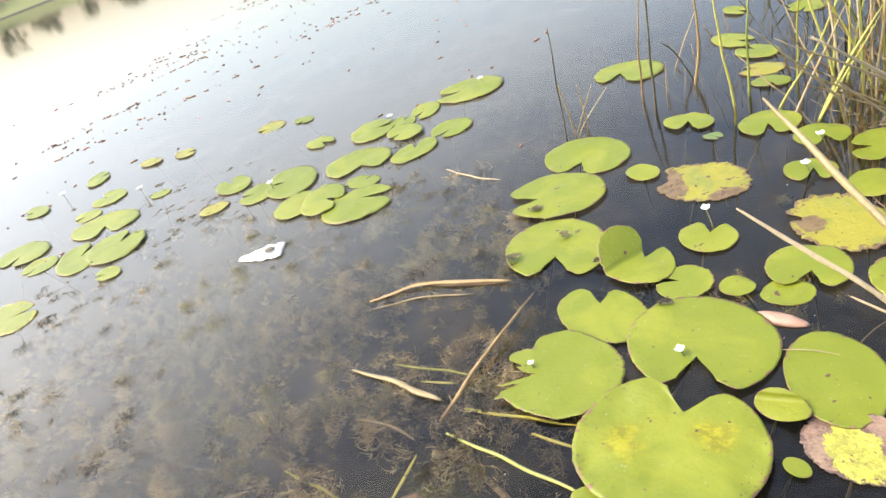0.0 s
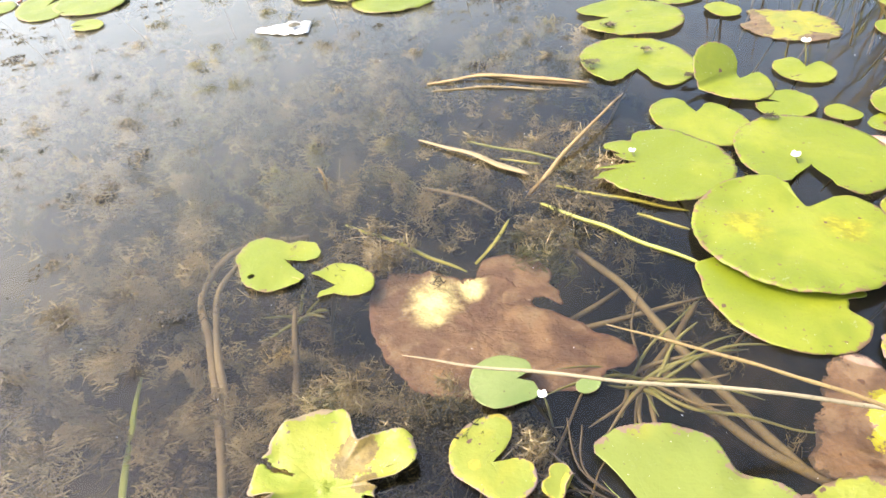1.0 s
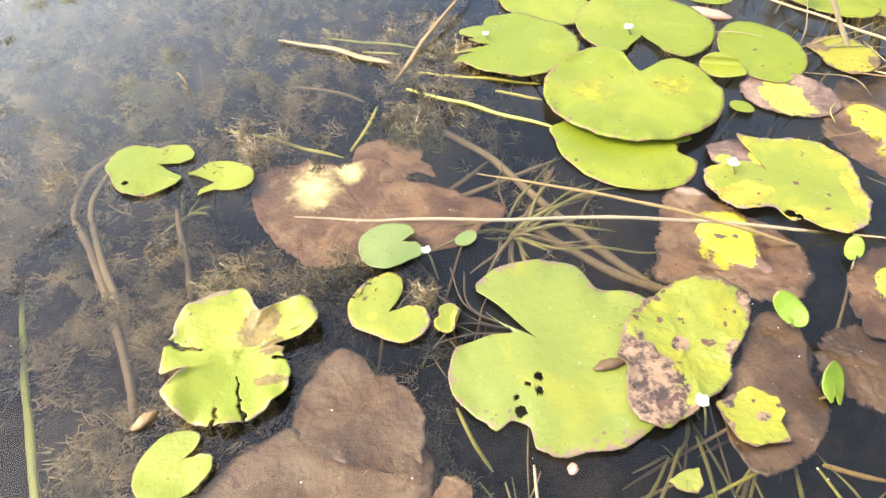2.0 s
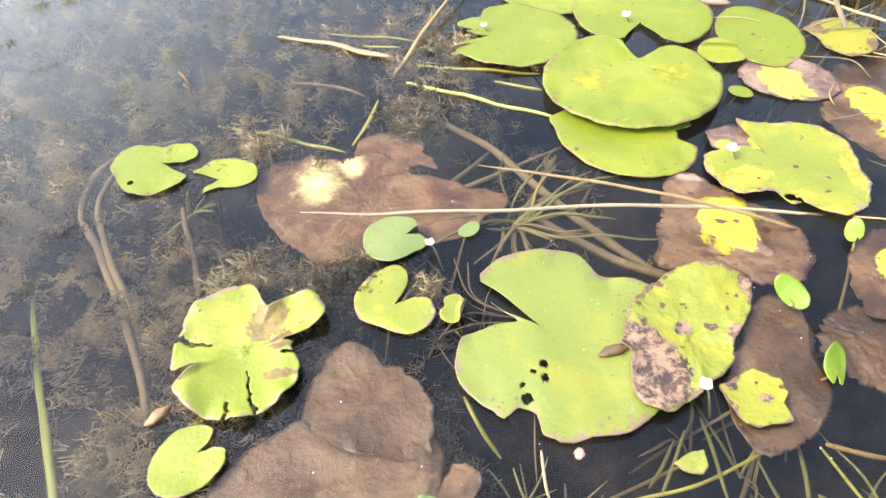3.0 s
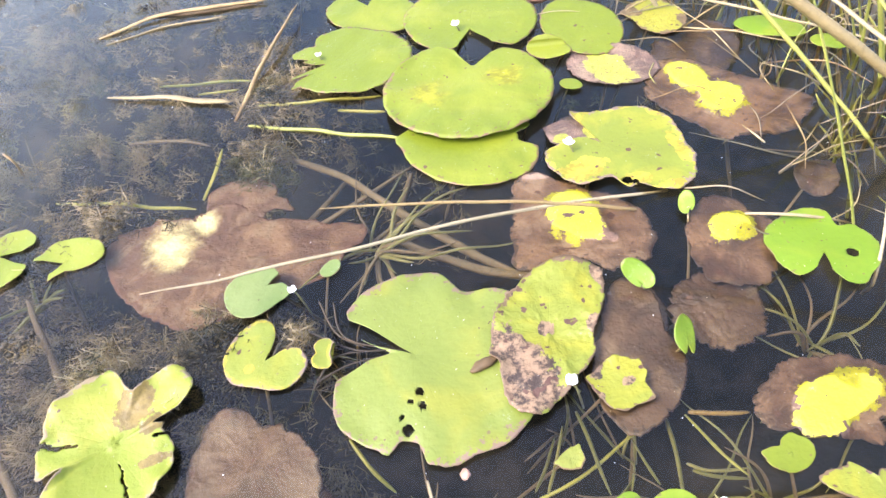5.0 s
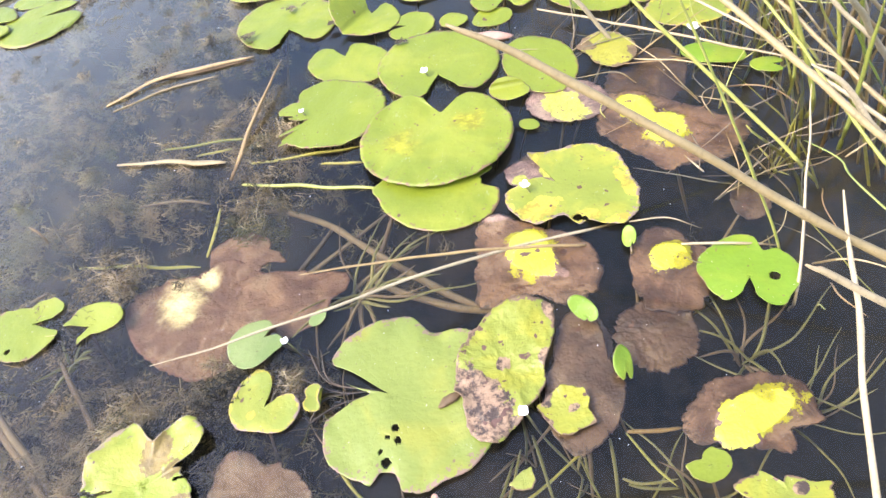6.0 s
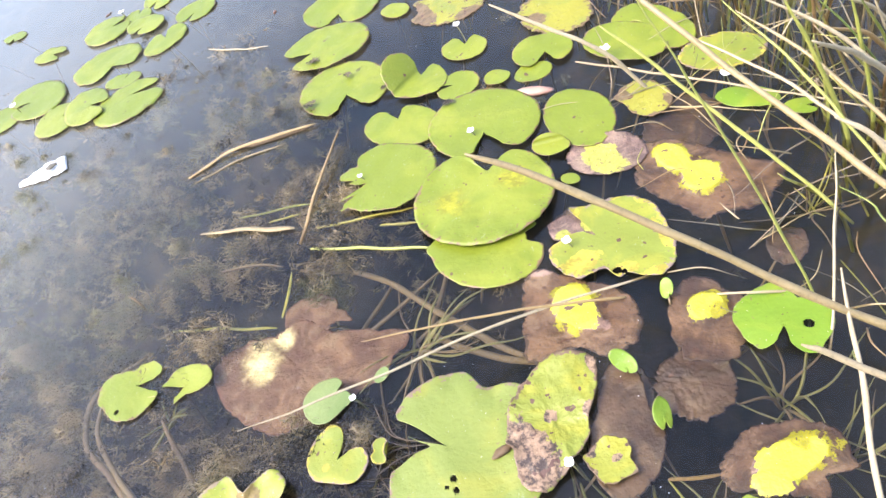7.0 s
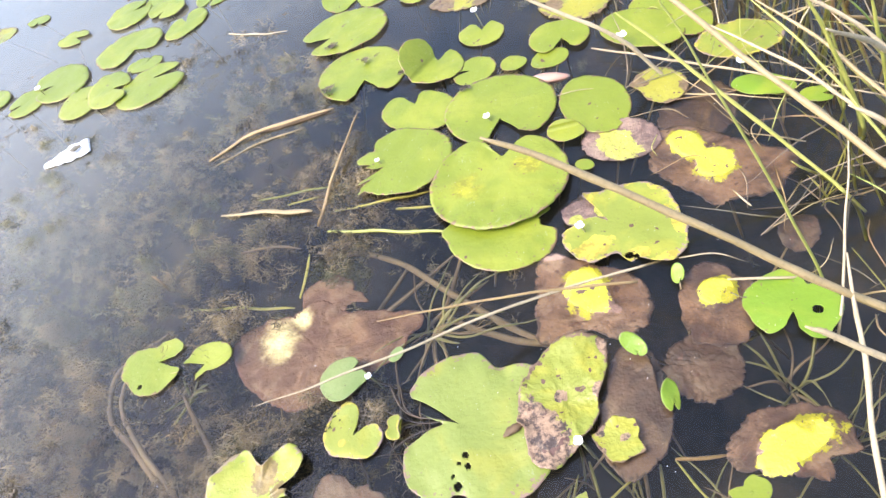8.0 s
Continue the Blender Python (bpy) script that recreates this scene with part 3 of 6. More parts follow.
pad("green", 0.474, 1.172, 0.029, 0.027, 161, "bright yellow-green small lily pad floating on dark water", z=0.0048)
pad("green", 0.587, 1.190, 0.067, 0.060, 139, "bright yellow-green notched lily pad lying flat on the water", apex=(0.589, 1.178), way=247, gap=56, z=0.0084)
pad("green", 0.543, 1.139, 0.041, 0.033, 165, "bright yellow-green notched lily pad lying flat on the water", z=0.0030, ragged=0.02)
pad("green", 0.456, 1.335, 0.056, 0.049, 127, "bright yellow-green notched lily pad lying flat on the water", apex=(0.461, 1.344), way=71, gap=52, z=0.0048)
pad("green", 0.499, 1.846, 0.064, 0.046, 140, "bright yellow-green notched lily pad lying flat on the water", apex=(0.498, 1.847), way=258, gap=39, z=0.0066)
pad("dull", 0.538, 1.746, 0.025, 0.019, 136, "dull olive lily pad half sunk under its neighbour", apex=(0.540, 1.743), way=306, gap=18, z=0.0010, fine=0)
pad("green", 0.391, 2.301, 0.111, 0.087, 143, "bright yellow-green notched lily pad lying flat on the water", apex=(0.367, 2.305), way=256, gap=47, z=0.0048, fine=0)
pad("green", 0.367, 1.636, 0.043, 0.032, 128, "bright yellow-green small lily pad floating on dark water", z=0.0066)
pad("yellow", 0.480, 1.547, 0.101, 0.080, 145, "yellowing lily pad with brown rotten edges on the water", z=0.0030, patches=((0.52, 1.474, 0.039, 0.022), (0.421, 1.555, 0.027, 0.075)), ragged=0.09, bites=((151.0, 18.0, 0.25),))
pad("yellow", 0.671, 1.307, 0.099, 0.074, 107, "yellowing lily pad with brown rotten edges on the water", z=0.0048, bites=((153.0, 9.0, 0.3),), ragged=0.09, patches=((0.63, 1.312, 0.025, 0.026),))
pad("green", 0.660, 1.743, 0.066, 0.063, 164, "bright yellow-green notched lily pad lying flat on the water", apex=(0.657, 1.741), way=261, gap=30, z=0.0066)
pad("green", 0.738, 1.641, 0.056, 0.049, 150, "bright yellow-green notched lily pad lying flat on the water", apex=(0.743, 1.635), way=263, gap=41, z=0.0030)
pad("green", 0.679, 1.502, 0.050, 0.046, 142, "bright yellow-green notched lily pad lying flat on the water", apex=(0.685, 1.506), way=254, gap=31, z=0.0048)
pad("green", 0.809, 1.548, 0.065, 0.042, 63, "bright yellow-green notched lily pad lying flat on the water", apex=(0.803, 1.542), way=168, gap=34, z=0.0066)
pad("green", 0.761, 1.415, 0.052, 0.043, 68, "bright yellow-green notched lily pad lying flat on the water", z=0.0030)
pad("green", 0.702, 2.338, 0.082, 0.046, 120, "bright yellow-green notched lily pad lying flat on the water", apex=(0.709, 2.331), way=313, gap=26, z=0.0048, fine=0)
pad("green", 0.736, 2.201, 0.068, 0.045, 123, "bright yellow-green notched lily pad lying flat on the water", apex=(0.733, 2.209), way=111, gap=24, z=0.0066, fine=0)
pad("yellow", 0.721, 2.073, 0.059, 0.046, 161, "yellowing lily pad with brown rotten edges on the water", apex=(0.713, 2.077), way=153, gap=30, z=0.0030, fine=0)
pad("green", 0.719, 1.974, 0.049, 0.034, 145, "bright yellow-green notched lily pad lying flat on the water", apex=(0.718, 1.967), way=262, gap=25, z=0.0048, fine=0)
pad("green", 0.762, 2.605, 0.053, 0.030, 113, "bright yellow-green notched lily pad lying flat on the water", apex=(0.765, 2.601), way=311, gap=20, z=0.0066, fine=0)
pad("green", 0.940, 2.474, 0.062, 0.047, 117, "bright yellow-green notched lily pad lying flat on the water", apex=(0.934, 2.466), way=232, gap=22, z=0.0030, fine=0)
pad("green", 0.730, 1.098, 0.094, 0.063, 120, "bright yellow-green notched lily pad lying flat on the water", z=0.0066)
pad("green", 0.798, 1.107, 0.104, 0.063, 101, "bright yellow-green notched lily pad lying flat on the water", z=0.0048)
pad("patchy", 0.850, 0.942, 0.079, 0.056, 155, "green lily pad with yellow margins, brown specks and worn edge", z=0.0030, ragged=0.04)
pad("green", 0.553, 0.943, 0.091, 0.063, 86, "bright yellow-green notched lily pad lying flat on the water", z=0.0048)
pad("green", 0.475, 0.897, 0.036, 0.025, 147, "bright yellow-green notched lily pad lying flat on the water", z=0.0084, fold=(0.3, 0.95, 0.006, 50))
pad("yellow", 0.673, 0.914, 0.058, 0.043, 102, "yellowing lily pad with brown rotten edges on the water", apex=(0.673, 0.914), lobes=((176, 36, -0.15), (140, 16, 0.13), (240, 36, 0.06), (40, 16, 0.08), (76, 36, -0.05), (288, 36, -0.04),), patches=((0.648, 0.947, 0.015, 0.021), (0.705, 0.876, 0.011, 0.026),), z=0.0030, ragged=0.04, wave=0.002)
pad("vivid", 0.806, 0.801, 0.053, 0.029, 135, "vivid green lily pad floating on dark water", z=0.0048)
pad("vivid", 0.854, 0.725, 0.027, 0.020, 139, "vivid green lily pad floating on dark water", apex=(0.860, 0.724), way=317, gap=36, z=0.0066)
pad("brown", 0.646, 0.688, 0.122, 0.076, 123, "rotting brown lily pad awash with a yellow middle", apex=(0.646, 0.688), lobes=((32, 60, -0.17), (332, 24, 0.17), (240, 24, 0.19), (284, 60, -0.09), (96, 24, 0.12), (132, 24, -0.10), (188, 36, -0.07),), patches=((0.632, 0.748, 0.028, 0.046), (0.645, 0.686, 0.038, 0.040),), z=-0.0035, ragged=0.06)
pad("mixed", 0.548, 0.824, 0.070, 0.055, 149, "brown decayed lily pad with a green remnant", z=0.0020, patches=((0.536, 0.81, 0.035, 0.056),), ragged=0.05)
pad("green", 0.467, 0.801, 0.018, 0.013, 125, "small yellow-green lily pad beside larger ones", z=0.0046)
pad("patchy", 0.465, 0.638, 0.097, 0.088, 148, "green lily pad with yellow margins, brown specks and worn edge", apex=(0.444, 0.656), way=113, gap=24, lobes=((132, 36, -1.60), (256, 36, -0.35), (188, 60, 0.14), (344, 36, -0.10), (296, 24, 0.08), (264, 11, 0.20), (104, 24, 0.17), (136, 24, 0.88), (60, 24, -0.08),), patches=((0.395, 0.621, 0.037, 0.024), (0.422, 0.722, 0.029, 0.021), (0.443, 0.571, 0.026, 0.019), (0.484, 0.544, 0.025, 0.013), (0.530, 0.593, 0.010, 0.044),), z=0.0070, ragged=0.025, curl=0.02, holes=((0.438, 0.578, 0.007), (0.446, 0.571, 0.005)))
pad("brown", 0.349, 0.547, 0.100, 0.075, 129, "rotting brown lily pad awash with a yellow middle", apex=(0.349, 0.547), lobes=((204, 24, 0.27), (248, 36, -0.32), (148, 36, -0.22), (44, 36, -0.09), (100, 24, 0.15), (48, 60, -0.10),), patches=((0.356, 0.555, 0.036, 0.048),), z=-0.0035, wave=0.003, ragged=0.06)
pad("brown", 0.502, 0.448, 0.073, 0.051, 67, "rotting brown lily pad awash with a yellow middle", apex=(0.502, 0.448), lobes=((4, 16, 0.13), (216, 16, 0.09), (32, 16, -0.09), (244, 24, -0.06), (164, 36, -0.07), (272, 11, 0.08),), patches=((0.513, 0.463, 0.032, 0.027),), z=-0.0035, ragged=0.06)
pad("vivid", 0.580, 0.396, 0.062, 0.051, 133, "bright yellow-green notched lily pad lying flat on the water", apex=(0.574, 0.384), way=-127, gap=34, lobes=((36, 16, -0.25), (280, 24, 0.17), (188, 24, -0.12), (232, 36, -0.81), (60, 24, 0.09), (108, 36, -0.07), (192, 36, 0.25), (324, 36, -0.04),), z=0.0070, ragged=0.012, holes=((0.601, 0.372, 0.007),))
pad("brown", 0.471, 0.238, 0.074, 0.047, 170, "rotting brown lily pad awash with a yellow middle", apex=(0.471, 0.238), lobes=((280, 24, 0.19), (308, 16, -0.25), (236, 60, -0.08), (136, 24, -0.10), (328, 11, 0.12), (184, 11, 0.07), (200, 11, -0.07),), patches=((0.480, 0.235, 0.053, 0.028), (0.444, 0.219, 0.027, 0.023),), z=-0.0035, ragged=0.06)
pad("decayed", 0.447, 0.142, 0.050, 0.021, 144, "torn yellow-green lily pad with rotten purple-brown blotches", apex=(0.447, 0.142), lobes=((356, 11, 0.30), (88, 24, -0.50), (184, 36, -0.25), (328, 24, -0.17), (108, 11, 0.15), (148, 16, 0.08),), patches=((0.459, 0.144, 0.010, 0.007), (0.456, 0.119, 0.010, 0.009),), z=0.0066, ragged=0.05)
pad("green", 0.396, 0.201, 0.024, 0.016, 4, "bright yellow-green notched lily pad lying flat on the water", apex=(0.396, 0.201), lobes=((112, 36, -0.40), (156, 16, 0.18), (56, 24, 0.15), (208, 36, -0.12),), z=0.0040, ragged=0.02)
pad("big", 0.131, 0.416, 0.121, 0.110, 87, "large light green lily pad with eaten holes and a rotten side", apex=(0.108, 0.431), way=133, gap=11, lobes=((156, 24, -1.59), (40, 24, -0.25), (112, 60, 0.12), (256, 16, -0.05), (204, 36, 0.14), (160, 16, 0.77), (332, 24, -0.05), (280, 16, -0.05), (36, 60, 0.04),), z=0.0066, ragged=0.008, wave=0.002, bites=((-110.0, 9.0, 0.17),), holes=((0.077, 0.35, 0.006), (0.1, 0.385, 0.0045), (0.098, 0.369, 0.0045), (0.075, 0.365, 0.003), (0.088, 0.378, 0.003)))
pad("decayed", 0.252, 0.408, 0.102, 0.055, 50, "torn yellow-green lily pad with rotten purple-brown blotches", apex=(0.249, 0.399), lobes=((344, 36, -0.17), (32, 16, 0.11), (200, 24, -0.14), (60, 24, -0.07), (240, 16, 0.09), (128, 60, 0.05), (272, 16, -0.07),), patches=((0.200, 0.363, 0.036, 0.062), (0.249, 0.407, 0.009, 0.009), (0.226, 0.470, 0.010, 0.011), (0.300, 0.393, 0.010, 0.014), (0.333, 0.452, 0.009, 0.021), (0.198, 0.327, 0.015, 0.011),), z=0.0120, curl=0.02, ragged=0.035, wave=0.002, crease=0.003)
pad("rotten", 0.326, 0.351, 0.097, 0.044, 65, "rotting brown lily pad awash beneath a green one", apex=(0.326, 0.351), lobes=((24, 36, -0.19), (116, 36, -0.21), (320, 60, 0.11), (256, 24, -0.10), (72, 16, 0.10), (200, 36, 0.09),), z=-0.0050, ragged=0.04, wave=0.003)
pad("decayed", 0.291, 0.321, 0.031, 0.030, 68, "yellow-green scrap of a torn lily pad with rotten specks", apex=(0.291, 0.321), lobes=((344, 24, -0.22), (312, 16, 0.16), (196, 36, -0.12), (148, 16, 0.14), (108, 36, -0.10), (276, 24, -0.12), (28, 16, 0.11),), patches=((0.299, 0.320, 0.008, 0.006), (0.267, 0.314, 0.004, 0.004), (0.273, 0.346, 0.011, 0.014),), z=0.0060, ragged=0.03, curl=0.012, wave=0.002)
pad("rotten", -0.120, 0.292, 0.119, 0.079, 9, "large rotting brown lily pad just under the surface", apex=(-0.120, 0.292), lobes=((192, 16, 0.13), (316, 36, 0.10), (56, 24, 0.10), (240, 60, -0.08), (0, 36, -0.08), (132, 60, -0.05),), z=-0.0090, ragged=0.03, wave=0.002, crease=0.0025)
pad("rotten", -0.080, 0.374, 0.079, 0.054, 130, "crumpled brown dead lily pad lying over another one", apex=(-0.080, 0.374), lobes=((140, 24, -0.16), (196, 24, 0.16), (104, 24, 0.11), (272, 36, -0.12), (68, 24, -0.16), (312, 11, 0.11), (32, 16, -0.10), (88, 11, 0.07),), z=-0.0032, ragged=0.035, wave=0.003, crease=0.0025)
pad("brown", -0.001, 0.274, 0.032, 0.017, 55, "rotting brown lily pad awash with a ragged edge", apex=(-0.001, 0.274), lobes=((92, 16, 0.18), (52, 24, -0.13), (276, 36, -0.12), (168, 60, -0.11), (8, 36, 0.10),), z=-0.0100, ragged=0.03)
pad("bright", -0.211, 0.451, 0.088, 0.075, 93, "bright yellow curled lily pad split by radial tears", apex=(-0.211, 0.449), lobes=((68, 24, -0.38), (28, 24, 0.44), (356, 24, -0.35), (204, 11, -0.50), (8, 7, -0.37), (28, 16, -0.22), (336, 16, -0.09), (60, 11, -0.15), (156, 11, -0.08),), patches=((-0.188, 0.483, 0.024, 0.026), (-0.168, 0.452, 0.016, 0.012), (-0.170, 0.412, 0.017, 0.007),), z=0.0080, slits=((166.0, 2.2, 0.45), (-75.0, 1.6, 0.3), (-95.0, 1.8, 0.72), (-12.0, 2.0, 0.75)), wave=0.005, lift=0.003, curl=0.035, ragged=0.02)
pad("green", -0.253, 0.328, 0.036, 0.035, 28, "bright yellow-green notched lily pad lying flat on the water", apex=(-0.243, 0.336), way=25, gap=30, lobes=((340, 36, 0.13), (28, 36, -0.82), (80, 60, 0.13), (160, 36, -0.06), (276, 36, -0.05), (0, 11, 0.12),), z=0.0048, ragged=0.006)
pad("green", -0.376, 0.786, 0.063, 0.055, 135, "bright yellow-green notched lily pad lying flat on the water", apex=(-0.361, 0.791), way=-20, gap=37, lobes=((32, 36, 0.46), (100, 36, -0.33), (204, 36, -0.12), (148, 24, 0.08), (0, 7, -0.27), (124, 11, -0.11), (32, 24, -0.21), (264, 16, 0.05),), z=0.0060, ragged=0.012, holes=((-0.396, 0.752, 0.005),))
pad("green", -0.264, 0.754, 0.044, 0.031, 156, "bright yellow-green notched lily pad lying flat on the water", apex=(-0.275, 0.744), way=187, gap=67, lobes=((236, 36, 0.51), (296, 60, -0.21), (168, 36, 0.44), (52, 60, -0.04), (236, 7, 0.16), (264, 16, 0.10),), z=0.0040, ragged=0.01)
pad("fresh", -0.044, 0.589, 0.038, 0.037, 66, "fresh mid-green small lily pad floating on dark water", apex=(-0.028, 0.595), way=15, gap=45, lobes=((320, 36, 0.21), (72, 36, 0.13), (272, 36, -0.09), (352, 24, -0.15), (164, 60, -0.02),), z=0.0048, ragged=0.006)
pad("patchy", -0.050, 0.492, 0.054, 0.037, 121, "green lily pad with yellow margins, brown specks and worn edge", apex=(-0.047, 0.487), way=38, gap=35, lobes=((36, 36, -0.87), (80, 24, 0.17), (256, 60, -0.15), (132, 36, -0.12), (340, 36, 0.12), (196, 36, 0.09), (52, 11, -0.88),), patches=((-0.064, 0.483, 0.006, 0.006),), z=0.0048, ragged=0.01)
pad("patchy", 0.019, 0.469, 0.021, 0.016, 88, "small folded yellow-green lily pad with pale margins", apex=(0.019, 0.469), lobes=((156, 36, -0.38), (40, 36, -0.19), (212, 36, 0.14), (272, 36, -0.14), (332, 36, 0.11),), patches=((0.026, 0.467, 0.007, 0.013),), z=0.0084, fold=(0.8, -0.3, 0.002, 70), ragged=0.02)
pad("fresh", 0.049, 0.591, 0.014, 0.011, 28, "fresh mid-green small lily pad floating on dark water", z=0.0048)
pad("heart", -0.082, 0.687, 0.166, 0.096, 162, "drowned purple-brown leaf lying just under the surface", apex=(-0.082, 0.687), lobes=((32, 36, -0.28), (304, 36, -0.22), (352, 16, 0.16), (240, 36, 0.16), (176, 36, -0.13), (140, 24, 0.08), (80, 24, 0.08), (108, 16, -0.08),), patches=((-0.143, 0.737, 0.046, 0.062), (-0.097, 0.769, 0.028, 0.034),), z=-0.0180, ragged=0.03, wave=0.004, crease=0.005)
pad("heart", -0.041, 0.788, 0.058, 0.050, 144, "drowned purple-brown leaf lying just under the surface", apex=(-0.041, 0.788), lobes=((332, 16, -0.22), (328, 60, -0.32), (332, 24, 0.70), (232, 24, 0.09), (176, 36, -0.07), (320, 7, -0.18), (328, 7, 0.13),), z=-0.0230, ragged=0.03, wave=0.004)
pad("vivid", 0.231, 0.199, 0.027, 0.017, 48, "vivid green young lily pad floating on dark water", apex=(0.231, 0.199), lobes=((264, 16, 0.10), (176, 16, 0.09), (324, 36, -0.08), (208, 16, -0.07), (80, 24, -0.06),), z=0.0048, ragged=0.02)
pad("vivid", 0.271, 0.184, 0.029, 0.025, 35, "vivid green young lily pad floating on dark water", apex=(0.271, 0.184), lobes=((320, 16, -0.42), (324, 60, 0.10), (332, 7, -0.14), (252, 11, 0.07), (140, 16, 0.06), (224, 16, -0.05),), z=0.0066, ragged=0.02)
pad("yellow", 0.212, 0.268, 0.015, 0.011, 15, "small yellowing leaf folded on the water", apex=(0.212, 0.268), lobes=((172, 16, 0.23), (40, 16, 0.21), (4, 36, -0.18), (116, 60, -0.17), (220, 60, -0.11), (288, 24, 0.13),), z=0.0030, ragged=0.02)
pad("fresh", -0.030, 0.234, 0.028, 0.025, 97, "fresh mid-green lobed young pad on a brown one", apex=(-0.031, 0.235), way=23, gap=17, lobes=((128, 24, -0.31), (88, 60, 0.07), (180, 36, 0.08), (248, 24, -0.09), (32, 16, -0.14), (308, 16, 0.07),), z=0.0120, ragged=0.01, curl=0.02)
pad("decayed", 0.051, 0.213, 0.033, 0.028, 156, "pinkish-yellow curled dead lily pad", apex=(0.051, 0.213), lobes=((92, 36, -0.22), (136, 24, 0.14), (52, 11, 0.19), (340, 36, -0.20), (184, 60, -0.05), (340, 60, 0.10),), patches=((0.038, 0.229, 0.019, 0.015), (0.075, 0.212, 0.010, 0.016), (0.051, 0.202, 0.028, 0.014),), z=0.0080, ragged=0.05, curl=0.05, wave=0.005)
pad("rotten", 0.440, 0.375, 0.054, 0.051, 37, "dark rotting lily pad sunk under the surface", z=-0.0140, ragged=0.10, crease=0.004, wave=0.004)
pad("mixed", 0.437, 0.687, 0.057, 0.044, 160, "brown decayed lily pad with a pale green remnant", apex=(0.437, 0.687), lobes=((12, 16, 0.24), (72, 60, -0.19), (328, 36, -0.19), (208, 36, -0.22), (260, 24, 0.20), (140, 16, 0.13),), patches=((0.449, 0.689, 0.016, 0.017), (0.398, 0.684, 0.017, 0.013),), z=0.0040, ragged=0.05, wave=0.003)
pad("rotten", 0.698, 0.831, 0.084, 0.066, 43, "dark rotting lily pad sunk under the surface", z=-0.0180, ragged=0.06, wave=0.004)
pad("rotten", 0.675, 0.513, 0.038, 0.028, 44, "dark rotting lily pad sunk under the surface", z=-0.0200, ragged=0.06, wave=0.004)
pad("rotten", 0.355, 0.405, 0.054, 0.036, 71, "dark rotting lily pad sunk under the surface", z=-0.0220, ragged=0.06, wave=0.004)
pad("rotten", 0.474, 0.714, 0.074, 0.031, 148, "dark rotting lily pad sunk under the surface", z=-0.0240, ragged=0.06, wave=0.004)
pad("green", -0.395, 1.816, 0.111, 0.101, 10, "bright yellow-green notched lily pad lying flat on the water", apex=(-0.395, 1.850), way=352, gap=18, z=0.0048, fine=0)
pad("green", -0.528, 1.891, 0.097, 0.071, 97, "bright yellow-green notched lily pad lying flat on the water", apex=(-0.516, 1.885), way=331, gap=27, z=0.0102, fine=0)
pad("green", -0.622, 1.901, 0.086, 0.071, 98, "bright yellow-green notched lily pad lying flat on the water", apex=(-0.609, 1.905), way=17, gap=28, z=0.0066, fine=0)
pad("green", -0.706, 2.085, 0.128, 0.090, 118, "bright yellow-green notched lily pad lying flat on the water", apex=(-0.724, 2.085), way=180, gap=23, z=0.0084, fine=0)
pad("green", -0.825, 2.063, 0.080, 0.064, 116, "bright yellow-green notched lily pad lying flat on the water", apex=(-0.837, 2.062), way=188, gap=28, z=0.0048, fine=0)
pad("green", -0.973, 2.186, 0.090, 0.060, 140, "bright yellow-green notched lily pad lying flat on the water", apex=(-0.980, 2.195), way=128, gap=21, z=0.0066, fine=0)
pad("green", -0.474, 2.116, 0.117, 0.101, 168, "bright yellow-green notched lily pad lying flat on the water", apex=(-0.456, 2.084), way=282, gap=83, z=0.0066, fine=0)
pad("green", -0.279, 2.100, 0.084, 0.065, 46, "bright yellow-green notched lily pad lying flat on the water", apex=(-0.279, 2.113), way=93, gap=28, z=0.0048, fine=0)
pad("green", -0.485, 2.367, 0.099, 0.083, 108, "bright yellow-green notched lily pad lying flat on the water", apex=(-0.469, 2.371), way=17, gap=21, z=0.0084, fine=0)
pad("green", -0.343, 2.268, 0.079, 0.058, 131, "bright yellow-green notched lily pad lying flat on the water", apex=(-0.351, 2.260), way=223, gap=24, z=0.0102, fine=0)
pad("green", -0.373, 2.374, 0.059, 0.049, 119, "bright yellow-green notched lily pad lying flat on the water", apex=(-0.370, 2.384), way=73, gap=18, z=0.0066, fine=0)
pad("green", -0.299, 2.440, 0.079, 0.055, 96, "bright yellow-green notched lily pad lying flat on the water", apex=(-0.305, 2.431), way=236, gap=33, z=0.0048, fine=0)
pad("green", -0.171, 2.212, 0.071, 0.069, 165, "bright yellow-green notched lily pad lying flat on the water", apex=(-0.180, 2.201), way=233, gap=24, z=0.0048, fine=0)
pad("green", -0.147, 2.532, 0.130, 0.111, 164, "bright yellow-green notched lily pad lying flat on the water", apex=(-0.169, 2.532), way=180, gap=19, z=0.0066, fine=0)
pad("green", -0.419, 1.963, 0.066, 0.040, 152, "bright yellow-green notched lily pad lying flat on the water", apex=(-0.415, 1.970), way=55, gap=17, z=0.0030, fine=0)
pad("yellow", -0.975, 2.025, 0.055, 0.043, 15, "yellowing lily pad with brown rotten edges on the water", z=0.0048, fine=0)
pad("green", -0.695, 2.386, 0.068, 0.047, 147, "bright yellow-green notched lily pad lying flat on the water", apex=(-0.687, 2.380), way=319, gap=30, z=0.0066, fine=0)
pad("yellow", -1.038, 2.735, 0.072, 0.059, 143, "yellowing lily pad with brown rotten edges on the water", apex=(-1.047, 2.728), way=218, gap=27, z=0.0030, fine=0)
pad("green", -0.875, 2.707, 0.054, 0.036, 142, "bright yellow-green notched lily pad lying flat on the water", apex=(-0.877, 2.700), way=259, gap=26, z=0.0048, fine=0)
